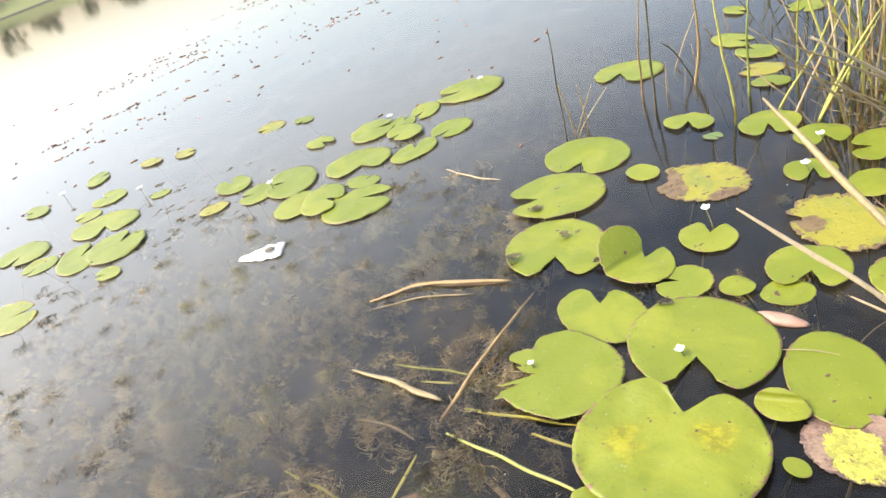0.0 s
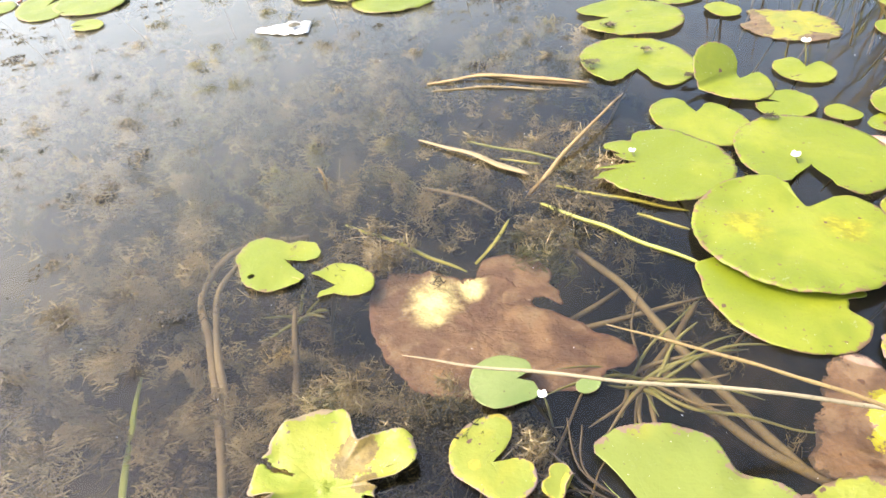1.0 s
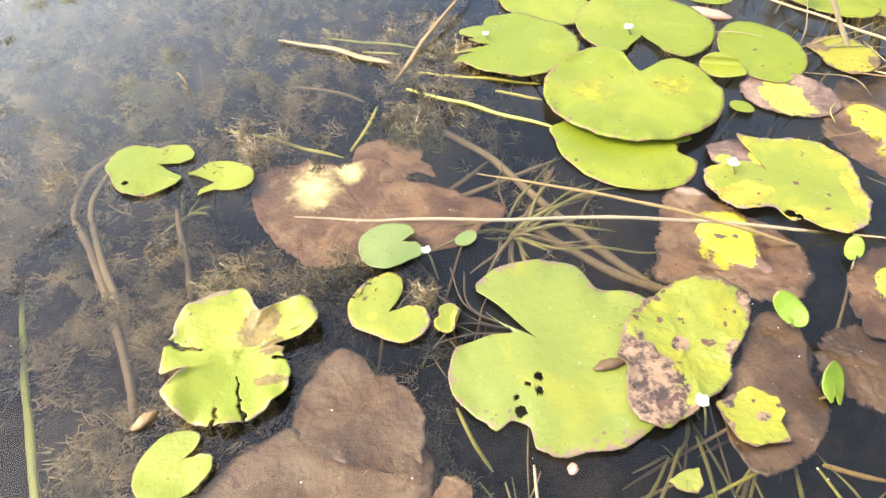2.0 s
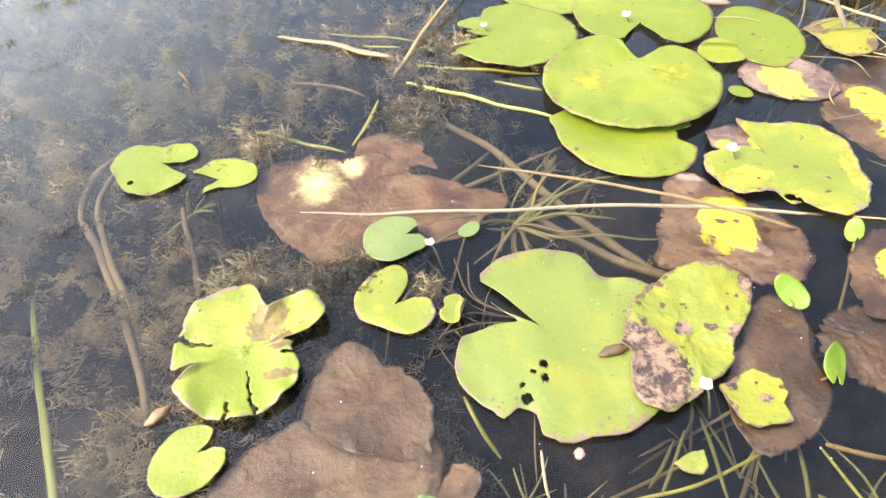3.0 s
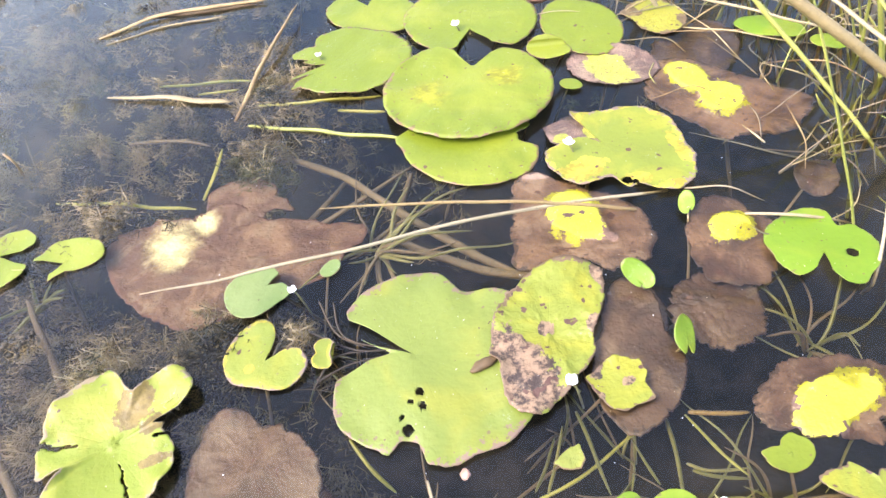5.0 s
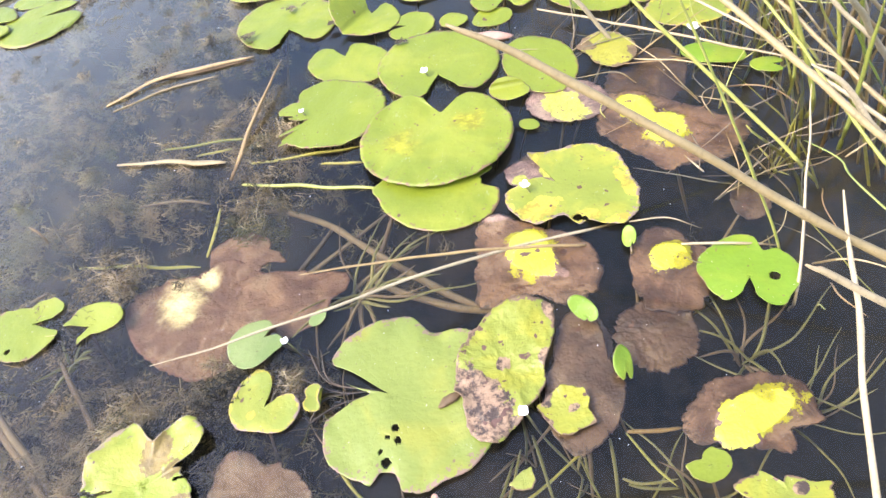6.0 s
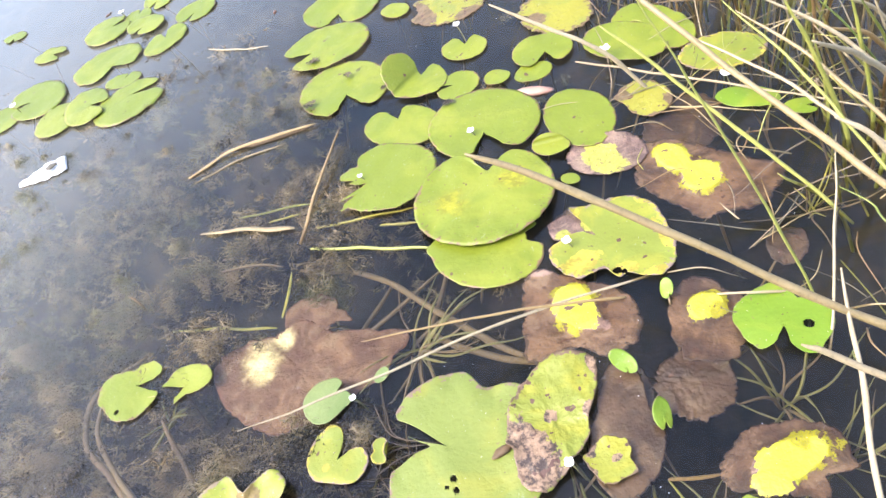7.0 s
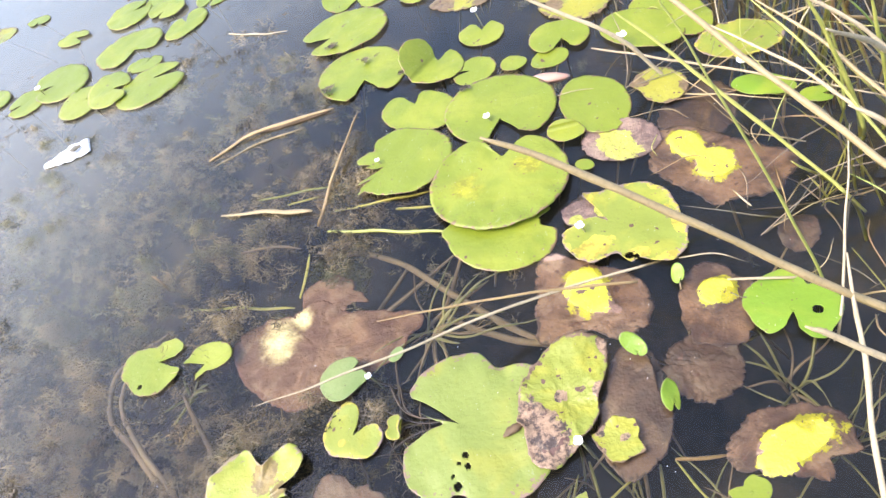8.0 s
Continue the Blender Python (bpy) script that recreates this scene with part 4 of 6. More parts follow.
pad("green", -1.443, 1.885, 0.124, 0.074, 128, "bright yellow-green notched lily pad lying flat on the water", apex=(-1.441, 1.899), way=82, gap=18, z=0.0048, fine=0)
pad("green", -1.305, 1.912, 0.126, 0.101, 139, "bright yellow-green notched lily pad lying flat on the water", apex=(-1.300, 1.932), way=77, gap=32, z=0.0066, fine=0)
pad("green", -1.493, 2.125, 0.150, 0.101, 173, "bright yellow-green notched lily pad lying flat on the water", apex=(-1.483, 2.108), way=301, gap=33, z=0.0048, fine=0)
pad("green", -1.797, 2.030, 0.128, 0.085, 157, "bright yellow-green notched lily pad lying flat on the water", apex=(-1.798, 2.014), way=264, gap=25, z=0.0066, fine=0)
pad("green", -1.620, 1.903, 0.077, 0.060, 161, "bright yellow-green notched lily pad lying flat on the water", apex=(-1.626, 1.893), way=242, gap=24, z=0.0030, fine=0)
pad("green", -1.214, 1.731, 0.056, 0.037, 152, "bright yellow-green notched lily pad lying flat on the water", apex=(-1.221, 1.729), way=196, gap=20, z=0.0048, fine=0)
pad("green", -2.070, 2.442, 0.091, 0.048, 147, "bright yellow-green notched lily pad lying flat on the water", apex=(-2.080, 2.441), way=186, gap=25, z=0.0066, fine=0)
pad("green", -1.662, 2.251, 0.070, 0.047, 161, "bright yellow-green notched lily pad lying flat on the water", apex=(-1.669, 2.246), way=215, gap=28, z=0.0030, fine=0)
pad("green", -1.650, 2.389, 0.089, 0.069, 151, "bright yellow-green notched lily pad lying flat on the water", apex=(-1.662, 2.395), way=156, gap=17, z=0.0048, fine=0)
pad("green", -1.896, 2.664, 0.093, 0.054, 119, "bright yellow-green notched lily pad lying flat on the water", apex=(-1.890, 2.672), way=53, gap=19, z=0.0066, fine=0)
pad("patchy", -1.485, 1.583, 0.127, 0.079, 152, "green lily pad with yellow margins, brown specks and worn edge", apex=(-1.471, 1.591), way=30, gap=21, z=0.0030, fine=0)
pad("yellow", -1.448, 2.695, 0.071, 0.044, 141, "yellowing lily pad with brown rotten edges on the water", apex=(-1.439, 2.695), way=3, gap=33, z=0.0048, fine=0)
pad("yellow", -1.629, 2.697, 0.070, 0.043, 149, "yellowing lily pad with brown rotten edges on the water", apex=(-1.624, 2.705), way=59, gap=29, z=0.0066, fine=0)
pad("green", -1.347, 2.294, 0.047, 0.037, 157, "bright yellow-green notched lily pad lying flat on the water", apex=(-1.346, 2.302), way=84, gap=15, z=0.0030, fine=0)
pad("vivid", 0.369, 0.432, 0.021, 0.013, 120, "small fresh green leaf standing up out of the water", apex=(0.369, 0.420), way=250, gap=40, z=0.012, fine=0, tilt=(35, -20), wave=0.003, name="young_leaf", category="leaf", group="young leaves")
pad("vivid", 0.376, 0.344, 0.022, 0.013, 80, "small fresh green leaf standing up out of the water", apex=(0.376, 0.335), way=250, gap=40, z=0.008, fine=0, tilt=(30, 25), wave=0.003, name="young_leaf", category="leaf", group="young leaves")
pad("vivid", 0.478, 0.509, 0.015, 0.010, 60, "small fresh green leaf standing up out of the water", apex=(0.478, 0.500), way=250, gap=40, z=0.012, fine=0, tilt=(15, -20), wave=0.003, name="young_leaf", category="leaf", group="young leaves")


# ---- loose reeds and stems
strand("straw", [(0.487, 0.556, -0.012), (0.269, 0.547, 0.050), (0.047, 0.511, 0.110), (-0.120, 0.495, 0.150)], 0.0024, 0.0015, "long thin pale straw stalk slanting over the water")
strand("tan", [(0.900, -0.045, -0.050), (0.535, 0.217, 0.250), (0.320, 0.369, 0.432), (0.262, 0.408, 0.472)], 0.0046, 0.0030, "thick tan dry reed slanting up from the near bank")
strand("olive", [(0.645, 0.400, -0.030), (0.605, 0.450, 0.120), (0.571, 0.490, 0.236), (0.500, 0.580, 0.460)], 0.0036, 0.0018, "olive green reed blade rising out of the water", flat=0.5)
strand("olive", [(0.775, 0.500, -0.030), (0.700, 0.600, 0.080), (0.592, 0.729, 0.228), (0.550, 0.780, 0.280)], 0.0034, 0.0022, "pale olive reed leaning low over the pads")
strand("straw", [(0.390, -0.070, -0.030), (0.463, 0.118, 0.170), (0.521, 0.261, 0.296)], 0.0032, 0.0024, "pale dry straw stalk leaning out of the water")
strand("straw", [(0.830, -0.050, -0.030), (0.496, 0.173, 0.262), (0.442, 0.208, 0.304)], 0.0036, 0.0026, "pale broken reed leaning over the near water")
strand("tan", [(0.869, 0.032, -0.040), (0.700, 0.375, 0.180), (0.532, 0.719, 0.400), (0.473, 0.839, 0.477)], 0.0042, 0.0032, "thick pale straw reed leaning out over the pads")
strand("straw", [(0.720, 0.930, -0.050), (0.628, 0.960, 0.100), (0.550, 1.000, 0.165), (0.469, 1.048, 0.233)], 0.0042, 0.0036, "pale broken straw reed leaning over the pads")
strand("straw", [(0.620, 1.090, 0.014), (0.770, 0.860, 0.022), (0.930, 0.640, 0.012)], 0.0024, 0.0020, "pale straw reed lying across the pads")
strand("root", [(0.009, 0.503, 0.006), (0.053, 0.462, 0.006), (0.101, 0.443, 0.003)], 0.0013, 0.0009, "thin dark dead stem curving over the water", name="dead_stem", category="stem", group="dead stems")
strand("root", [(0.042, 0.535, 0.006), (0.044, 0.484, 0.006), (0.092, 0.446, 0.003)], 0.0013, 0.0009, "thin dark dead stem curving over the water", name="dead_stem", category="stem", group="dead stems")
strand("root", [(0.003, 0.437, 0.006), (0.044, 0.448, 0.006), (0.097, 0.442, 0.003)], 0.0013, 0.0009, "thin dark dead stem curving over the water", name="dead_stem", category="stem", group="dead stems")
strand("root", [(0.027, 0.543, 0.006), (0.036, 0.493, 0.006), (0.059, 0.465, 0.003)], 0.0013, 0.0009, "thin dark dead stem curving over the water", name="dead_stem", category="stem", group="dead stems")
strand("root", [(-0.001, 0.431, 0.006), (0.028, 0.463, 0.006), (0.076, 0.455, 0.003)], 0.0013, 0.0009, "thin dark dead stem curving over the water", name="dead_stem", category="stem", group="dead stems")
strand("rust", [(0.428, 0.532, 0.000), (0.299, 0.543, 0.056), (0.171, 0.554, 0.098), (0.060, 0.563, 0.126)], 0.0024, 0.0014, "thin reddish-brown stalk slanting over the water")
strand("straw", [(0.532, 0.466, 0.010), (0.581, 0.438, 0.015), (0.645, 0.419, -0.010)], 0.0020, 0.0020, "short pale stalk lying across a green pad")
strand("silt", [(-0.049, 0.940, -0.050), (0.068, 0.854, -0.050), (0.146, 0.732, -0.050), (0.216, 0.606, -0.050), (0.276, 0.526, -0.050)], 0.0050, 0.0070, "silted brown stem drowned under the surface", group='sunken reeds', category='reed', name='sunken_reed')
strand("silt", [(0.133, 0.670, -0.050), (0.196, 0.589, -0.050), (0.276, 0.526, -0.050), (0.313, 0.513, -0.050)], 0.0060, 0.0060, "silted brown stem drowned under the surface", group='sunken reeds', category='reed', name='sunken_reed')
strand("silt", [(-0.349, 0.861, -0.010), (-0.453, 0.831, -0.015), (-0.479, 0.747, -0.030), (-0.437, 0.665, -0.045), (-0.387, 0.561, -0.060), (-0.357, 0.476, -0.080), (-0.347, 0.417, -0.100)], 0.0045, 0.0068, "silted brown stem drowned under the surface", group='sunken reeds', category='reed', name='sunken_reed')
strand("silt", [(-0.439, 0.805, -0.015), (-0.455, 0.747, -0.030), (-0.417, 0.645, -0.045), (-0.382, 0.578, -0.060), (-0.369, 0.528, -0.080)], 0.004, 0.006, "silted brown stem drowned under the surface", group='sunken reeds', category='reed', name='sunken_reed')
strand("silt", [(-0.323, 0.707, -0.010), (-0.308, 0.649, -0.025), (-0.300, 0.611, -0.040), (-0.301, 0.588, -0.070)], 0.0038, 0.0062, "silted brown stem drowned under the surface", group='sunken reeds', category='reed', name='sunken_reed')
strand("silt", [(-0.218, 1.108, -0.080), (-0.148, 1.099, -0.090), (-0.079, 1.065, -0.100)], 0.0040, 0.0040, "silted brown stem drowned under the surface", group='sunken reeds', category='reed', name='sunken_reed')
strand("silt", [(-0.763, 0.980, -0.070), (-0.711, 0.997, -0.070), (-0.672, 1.040, -0.080)], 0.0040, 0.0030, "silted brown stem drowned under the surface", group='sunken reeds', category='reed', name='sunken_reed')
strand("green", [(-0.514, 0.616, -0.050), (-0.468, 0.486, -0.050), (-0.428, 0.392, -0.050), (-0.398, 0.304, -0.060)], 0.0035, 0.0058, "long yellow-green blade sunk in the shallows", group='sunken reeds', category='reed', name='sunken_reed', flat=0.35)
strand("silt", [(0.298, 0.418, -0.060), (0.302, 0.360, -0.060), (0.313, 0.320, -0.060)], 0.0060, 0.0080, "silted brown stem drowned under the surface", group='sunken reeds', category='reed', name='sunken_reed')
strand("silt", [(0.108, 0.844, -0.090), (0.020, 0.736, -0.070), (0.208, 0.791, -0.050)], 0.0040, 0.0040, "silted brown stem drowned under the surface", group='sunken reeds', category='reed', name='sunken_reed')
strand("silt", [(0.211, 0.828, -0.100), (0.153, 0.720, -0.080), (0.101, 0.633, -0.060)], 0.0050, 0.0040, "silted brown stem drowned under the surface", group='sunken reeds', category='reed', name='sunken_reed')
strand("tan", [(-0.220, 1.110, 0.004), (-0.123, 1.060, 0.006), (-0.029, 0.998, 0.004)], 0.0030, 0.0075, "split pale reed leaf lying in the surface", flat=0.5)
strand("olive", [(-0.007, 0.926, 0.002), (0.092, 0.864, 0.002), (0.198, 0.792, 0.001)], 0.0028, 0.0036, "pale yellow-green stalk lying in the surface")
strand("olive", [(0.015, 0.980, -0.004), (0.103, 0.950, -0.004), (0.199, 0.918, -0.004)], 0.0026, 0.0030, "pale yellow-green stalk lying in the surface")
strand("olive", [(0.129, 0.912, -0.006), (0.196, 0.878, -0.006)], 0.0026, 0.0028, "pale yellow-green stalk lying in the surface")
strand("olive", [(-0.137, 1.118, -0.006), (-0.037, 1.083, -0.006), (0.020, 1.061, -0.006)], 0.0024, 0.0026, "pale yellow-green stalk lying in the surface")
strand("olive", [(-0.077, 1.062, -0.006), (-0.010, 1.048, -0.006)], 0.0020, 0.0022, "pale yellow-green stalk lying in the surface")
strand("rust", [(-0.027, 0.965, -0.010), (0.042, 1.082, 0.012), (0.128, 1.232, 0.020)], 0.0044, 0.0024, "broken tan reed with rotted fibres across the weed")
strand("olive", [(-0.097, 0.825, -0.030), (-0.074, 0.841, -0.006), (-0.053, 0.894, -0.002)], 0.0034, 0.0028, "yellow reed leaf standing in the weed", flat=0.4)
strand("olive", [(-0.309, 0.914, -0.030), (-0.214, 0.860, -0.020), (-0.108, 0.795, -0.018)], 0.0026, 0.0030, "olive stalk under the surface", group='sunken reeds', category='reed', name='sunken_reed')
strand("rust", [(-0.238, 1.326, 0.002), (-0.117, 1.350, 0.006), (0.077, 1.307, 0.004)], 0.0045, 0.0065, "curled rusty-brown reed leaf in the surface", flat=0.4)
strand("tan", [(-0.225, 1.298, 0.001), (-0.124, 1.308, 0.002), (0.001, 1.289, 0.001)], 0.0018, 0.0022, "thin tan stalk lying in the surface")
strand("straw", [(-0.146, 1.909, 0.002), (-0.071, 1.832, 0.002), (0.021, 1.763, 0.002)], 0.0022, 0.0018, "pale thin straw afloat on open water")
strand("silt", [(-0.200, 1.013, -0.030), (-0.137, 0.994, -0.030), (-0.076, 0.951, -0.030)], 0.0030, 0.0030, "silted brown stem drowned under the surface", group='sunken reeds', category='reed', name='sunken_reed')
strand("dark", [(-0.324, 0.955, -0.020), (-0.332, 0.988, 0.010), (-0.337, 1.020, 0.025)], 0.0014, 0.0010, "thin dark dead sprig rising from the weed", name='sprig', category='twig', group='sprigs')
strand("rust", [(-0.356, 0.989, -0.020), (-0.358, 0.990, 0.012), (-0.370, 1.002, 0.022)], 0.0018, 0.0022, "rusty dead sprig rising from the weed", name='sprig', category='twig', group='sprigs')
strand("dark", [(0.195, 1.919, -0.050), (0.195, 1.919, 0.000), (0.204, 1.922, 0.156), (0.214, 1.926, 0.309)], 0.0028, 0.0017, "thin dark reed standing in open water")
strand("rust", [(0.219, 1.935, -0.050), (0.219, 1.935, 0.000), (0.205, 1.931, 0.161)], 0.0030, 0.0018, "broken rusty reed stub in open water", group='reed stubs')
strand("tan", [(0.225, 1.939, -0.050), (0.225, 1.939, 0.000), (0.285, 1.960, 0.120)], 0.0030, 0.0018, "broken tan reed stub in open water", group='reed stubs')
strand("rust", [(0.253, 1.953, -0.050), (0.253, 1.953, 0.000), (0.251, 1.952, 0.132)], 0.0028, 0.0017, "broken rusty reed stub in open water", group='reed stubs')
strand("straw", [(0.234, 1.956, -0.050), (0.234, 1.956, 0.000), (0.321, 1.986, 0.092)], 0.0028, 0.0017, "bent straw reed stub in open water", group='reed stubs')
strand("dark", [(0.432, 1.958, -0.050), (0.432, 1.958, 0.000), (0.442, 1.961, 0.153), (0.458, 1.966, 0.371)], 0.0042, 0.0025, "thin dark reed standing in open water")
strand("rust", [(0.409, 2.053, -0.050), (0.409, 2.053, 0.000), (0.419, 2.056, 0.127), (0.445, 2.065, 0.298)], 0.0036, 0.0022, "rusty brown reed standing in open water")
strand("olive", [(0.612, 1.879, -0.050), (0.612, 1.879, 0.000), (0.599, 1.874, 0.137), (0.585, 1.869, 0.353)], 0.0040, 0.0024, "green reed standing in open water")
strand("green", [(0.655, 1.925, -0.050), (0.655, 1.925, 0.000), (0.665, 1.929, 0.157), (0.687, 1.936, 0.346)], 0.0040, 0.0024, "green reed standing in open water")
strand("rust", [(0.551, 2.081, -0.050), (0.551, 2.081, 0.000), (0.577, 2.090, 0.134), (0.573, 2.089, 0.325)], 0.0050, 0.0030, "bent brown reeds standing in open water")
strand("dark", [(0.551, 2.127, -0.050), (0.551, 2.127, 0.000), (0.510, 2.112, 0.099), (0.481, 2.102, 0.134)], 0.0030, 0.0018, "dark snapped reed stub in open water", group='reed stubs')
strand("tan", [(0.522, 2.245, -0.050), (0.522, 2.245, 0.000), (0.600, 2.272, 0.147)], 0.0030, 0.0018, "bent tan reed in open water")
strand("rust", [(0.475, 2.071, -0.050), (0.475, 2.071, 0.000), (0.481, 2.073, 0.088)], 0.0030, 0.0018, "broken rusty reed stub in open water", group='reed stubs')
strand("olive", [(0.770, 1.941, -0.050), (0.770, 1.941, 0.000), (0.787, 1.947, 0.250)], 0.0040, 0.0024, "olive reed standing in shallow water")
strand("olive", [(0.701, 1.821, -0.050), (0.701, 1.821, 0.000), (0.787, 1.850, 0.105), (0.868, 1.878, 0.241)], 0.0040, 0.0024, "yellow reed leaning over shallow water")
strand("olive", [(0.757, 1.718, -0.050), (0.757, 1.718, 0.000), (0.828, 1.743, 0.116), (0.905, 1.769, 0.208)], 0.0050, 0.0030, "yellow reed leaning over shallow water")
strand("straw", [(0.963, 1.713, -0.050), (0.963, 1.713, 0.000), (0.719, 1.629, 0.226)], 0.0040, 0.0024, "pale straw reed leaning over the pads")
strand("straw", [(0.963, 1.713, -0.050), (0.963, 1.713, 0.000), (0.653, 1.606, 0.247)], 0.0040, 0.0024, "pale straw reed leaning over shallow water")
strand("straw", [(0.971, 1.585, -0.050), (0.971, 1.585, 0.000), (0.687, 1.488, 0.280)], 0.0055, 0.0033, "pale straw reed leaning over shallow water")
strand("straw", [(0.715, 1.757, -0.050), (0.715, 1.757, 0.000), (0.843, 1.801, 0.218)], 0.0040, 0.0024, "pale straw reed leaning over shallow water")
strand("olive", [(0.755, 1.713, -0.050), (0.755, 1.713, 0.000), (0.889, 1.759, 0.182)], 0.0045, 0.0027, "yellow-green reed leaning over shallow water")
strand("tan", [(0.880, 1.720, -0.050), (0.880, 1.720, 0.000), (0.686, 1.653, 0.164)], 0.0030, 0.0018, "tan dry reed leaning over shallow water")
strand("rust", [(0.862, 1.765, -0.050), (0.862, 1.765, 0.000), (0.727, 1.719, 0.089)], 0.0032, 0.0019, "rusty brown reed leaning over shallow water")
strand("straw", [(0.878, 1.599, -0.050), (0.878, 1.599, 0.000), (0.723, 1.546, 0.178)], 0.0035, 0.0021, "pale straw reed leaning over shallow water")
strand("tan", [(0.857, 1.858, -0.050), (0.857, 1.858, 0.000), (0.694, 1.802, 0.141)], 0.0030, 0.0018, "tan dry reed leaning over shallow water")
strand("rust", [(0.847, 1.944, -0.050), (0.847, 1.944, 0.000), (0.744, 1.908, 0.140)], 0.0030, 0.0018, "rusty brown reed leaning over shallow water")
strand("olive", [(0.867, 1.889, -0.050), (0.867, 1.889, 0.000), (0.916, 1.905, 0.208)], 0.0050, 0.0030, "yellow-green reed leaning over shallow water")
strand("olive", [(0.862, 1.973, -0.050), (0.862, 1.973, 0.000), (0.875, 1.978, 0.204)], 0.0055, 0.0033, "yellow-green reed leaning over shallow water")
strand("straw", [(0.926, 1.922, -0.050), (0.926, 1.922, 0.000), (0.800, 1.879, 0.237)], 0.0040, 0.0024, "pale straw reed leaning over shallow water")
strand("rust", [(0.913, 1.817, -0.050), (0.913, 1.817, 0.000), (0.840, 1.791, 0.185)], 0.0040, 0.0024, "rusty brown reed leaning over shallow water")
strand("tan", [(0.883, 1.670, -0.050), (0.883, 1.670, 0.000), (0.766, 1.630, 0.093)], 0.0030, 0.0018, "tan dry reed leaning over shallow water")
strand("olive", [(0.851, 0.349, -0.040), (0.810, 0.500, 0.060), (0.774, 0.636, 0.165), (0.737, 0.772, 0.240)], 0.0030, 0.0018, "olive green reed leaning out from the reed bed", flat=1.0)
strand("straw", [(0.998, -0.064, -0.040), (0.844, 0.509, 0.060), (0.792, 0.705, 0.105), (0.739, 0.900, 0.120)], 0.0036, 0.0022, "pale straw reed bent over from the reed bed", flat=1.0)
strand("straw", [(1.045, 0.531, -0.040), (0.919, 0.614, 0.090), (0.840, 0.665, 0.186), (0.762, 0.717, 0.252)], 0.0040, 0.0024, "pale straw reed bent over from the reed bed", flat=1.0)
strand("olive", [(0.860, 0.626, -0.040), (0.860, 0.626, 0.000), (0.814, 0.652, 0.150), (0.767, 0.678, 0.270)], 0.0045, 0.0027, "olive green reed leaning out from the reed bed", flat=1.0)
strand("straw", [(1.037, 0.615, -0.040), (0.881, 0.566, 0.120), (0.776, 0.534, 0.242), (0.672, 0.501, 0.334)], 0.0050, 0.0030, "pale straw reed bent over from the reed bed", flat=1.0)
strand("straw", [(0.905, 0.452, -0.040), (0.836, 0.496, 0.048), (0.796, 0.522, 0.114), (0.756, 0.548, 0.150)], 0.0055, 0.0033, "pale straw reed bent over from the reed bed", flat=1.0)
strand("olive", [(0.911, 0.635, -0.040), (0.911, 0.635, 0.000), (0.882, 0.645, 0.135), (0.853, 0.655, 0.240)], 0.0040, 0.0024, "olive green reed leaning out from the reed bed", flat=1.0)
strand("green", [(1.008, 0.669, -0.040), (0.967, 0.656, 0.030), (0.897, 0.634, 0.165), (0.827, 0.613, 0.270)], 0.0040, 0.0024, "green reed blade leaning from the reed bed", flat=0.6)
strand("tan", [(0.944, 0.318, -0.040), (0.871, 0.540, 0.060), (0.827, 0.673, 0.135), (0.783, 0.806, 0.180)], 0.0040, 0.0024, "tan dry reed leaning out from the reed bed", flat=1.0)
strand("green", [(0.987, 0.598, -0.040), (0.946, 0.620, 0.030), (0.885, 0.654, 0.150), (0.823, 0.688, 0.240)], 0.0035, 0.0021, "green reed blade leaning from the reed bed", flat=0.6)
strand("straw", [(1.134, 0.731, -0.040), (1.028, 0.722, 0.060), (0.948, 0.715, 0.150), (0.869, 0.708, 0.210)], 0.0040, 0.0024, "pale straw reed bent over from the reed bed", flat=1.0)
strand("rust", [(1.098, 0.688, -0.040), (0.984, 0.683, 0.060), (0.916, 0.679, 0.135), (0.848, 0.676, 0.180)], 0.0050, 0.0030, "rusty red-brown reed stub in the reed bed", flat=1.0)
strand("olive", [(0.868, 0.680, -0.040), (0.868, 0.680, 0.000), (0.846, 0.680, 0.105), (0.824, 0.681, 0.180)], 0.0030, 0.0018, "olive green reed leaning out from the reed bed", flat=1.0)
strand("green", [(0.851, 0.546, -0.040), (0.851, 0.546, 0.000), (0.828, 0.530, 0.135), (0.804, 0.514, 0.240)], 0.0040, 0.0024, "green reed blade leaning from the reed bed", flat=0.6)
strand("straw", [(0.611, 0.344, -0.040), (0.611, 0.344, 0.000), (0.681, 0.439, 0.081), (0.750, 0.533, 0.132)], 0.0022, 0.0013, "pale straw reed bent over from the reed bed", flat=1.0)
strand("green", [(0.825, 0.141, -0.035), (0.780, 0.423, 0.012), (0.771, 0.477, 0.036), (0.762, 0.532, 0.030)], 0.0020, 0.0012, "green reed blade leaning from the reed bed", flat=0.6)


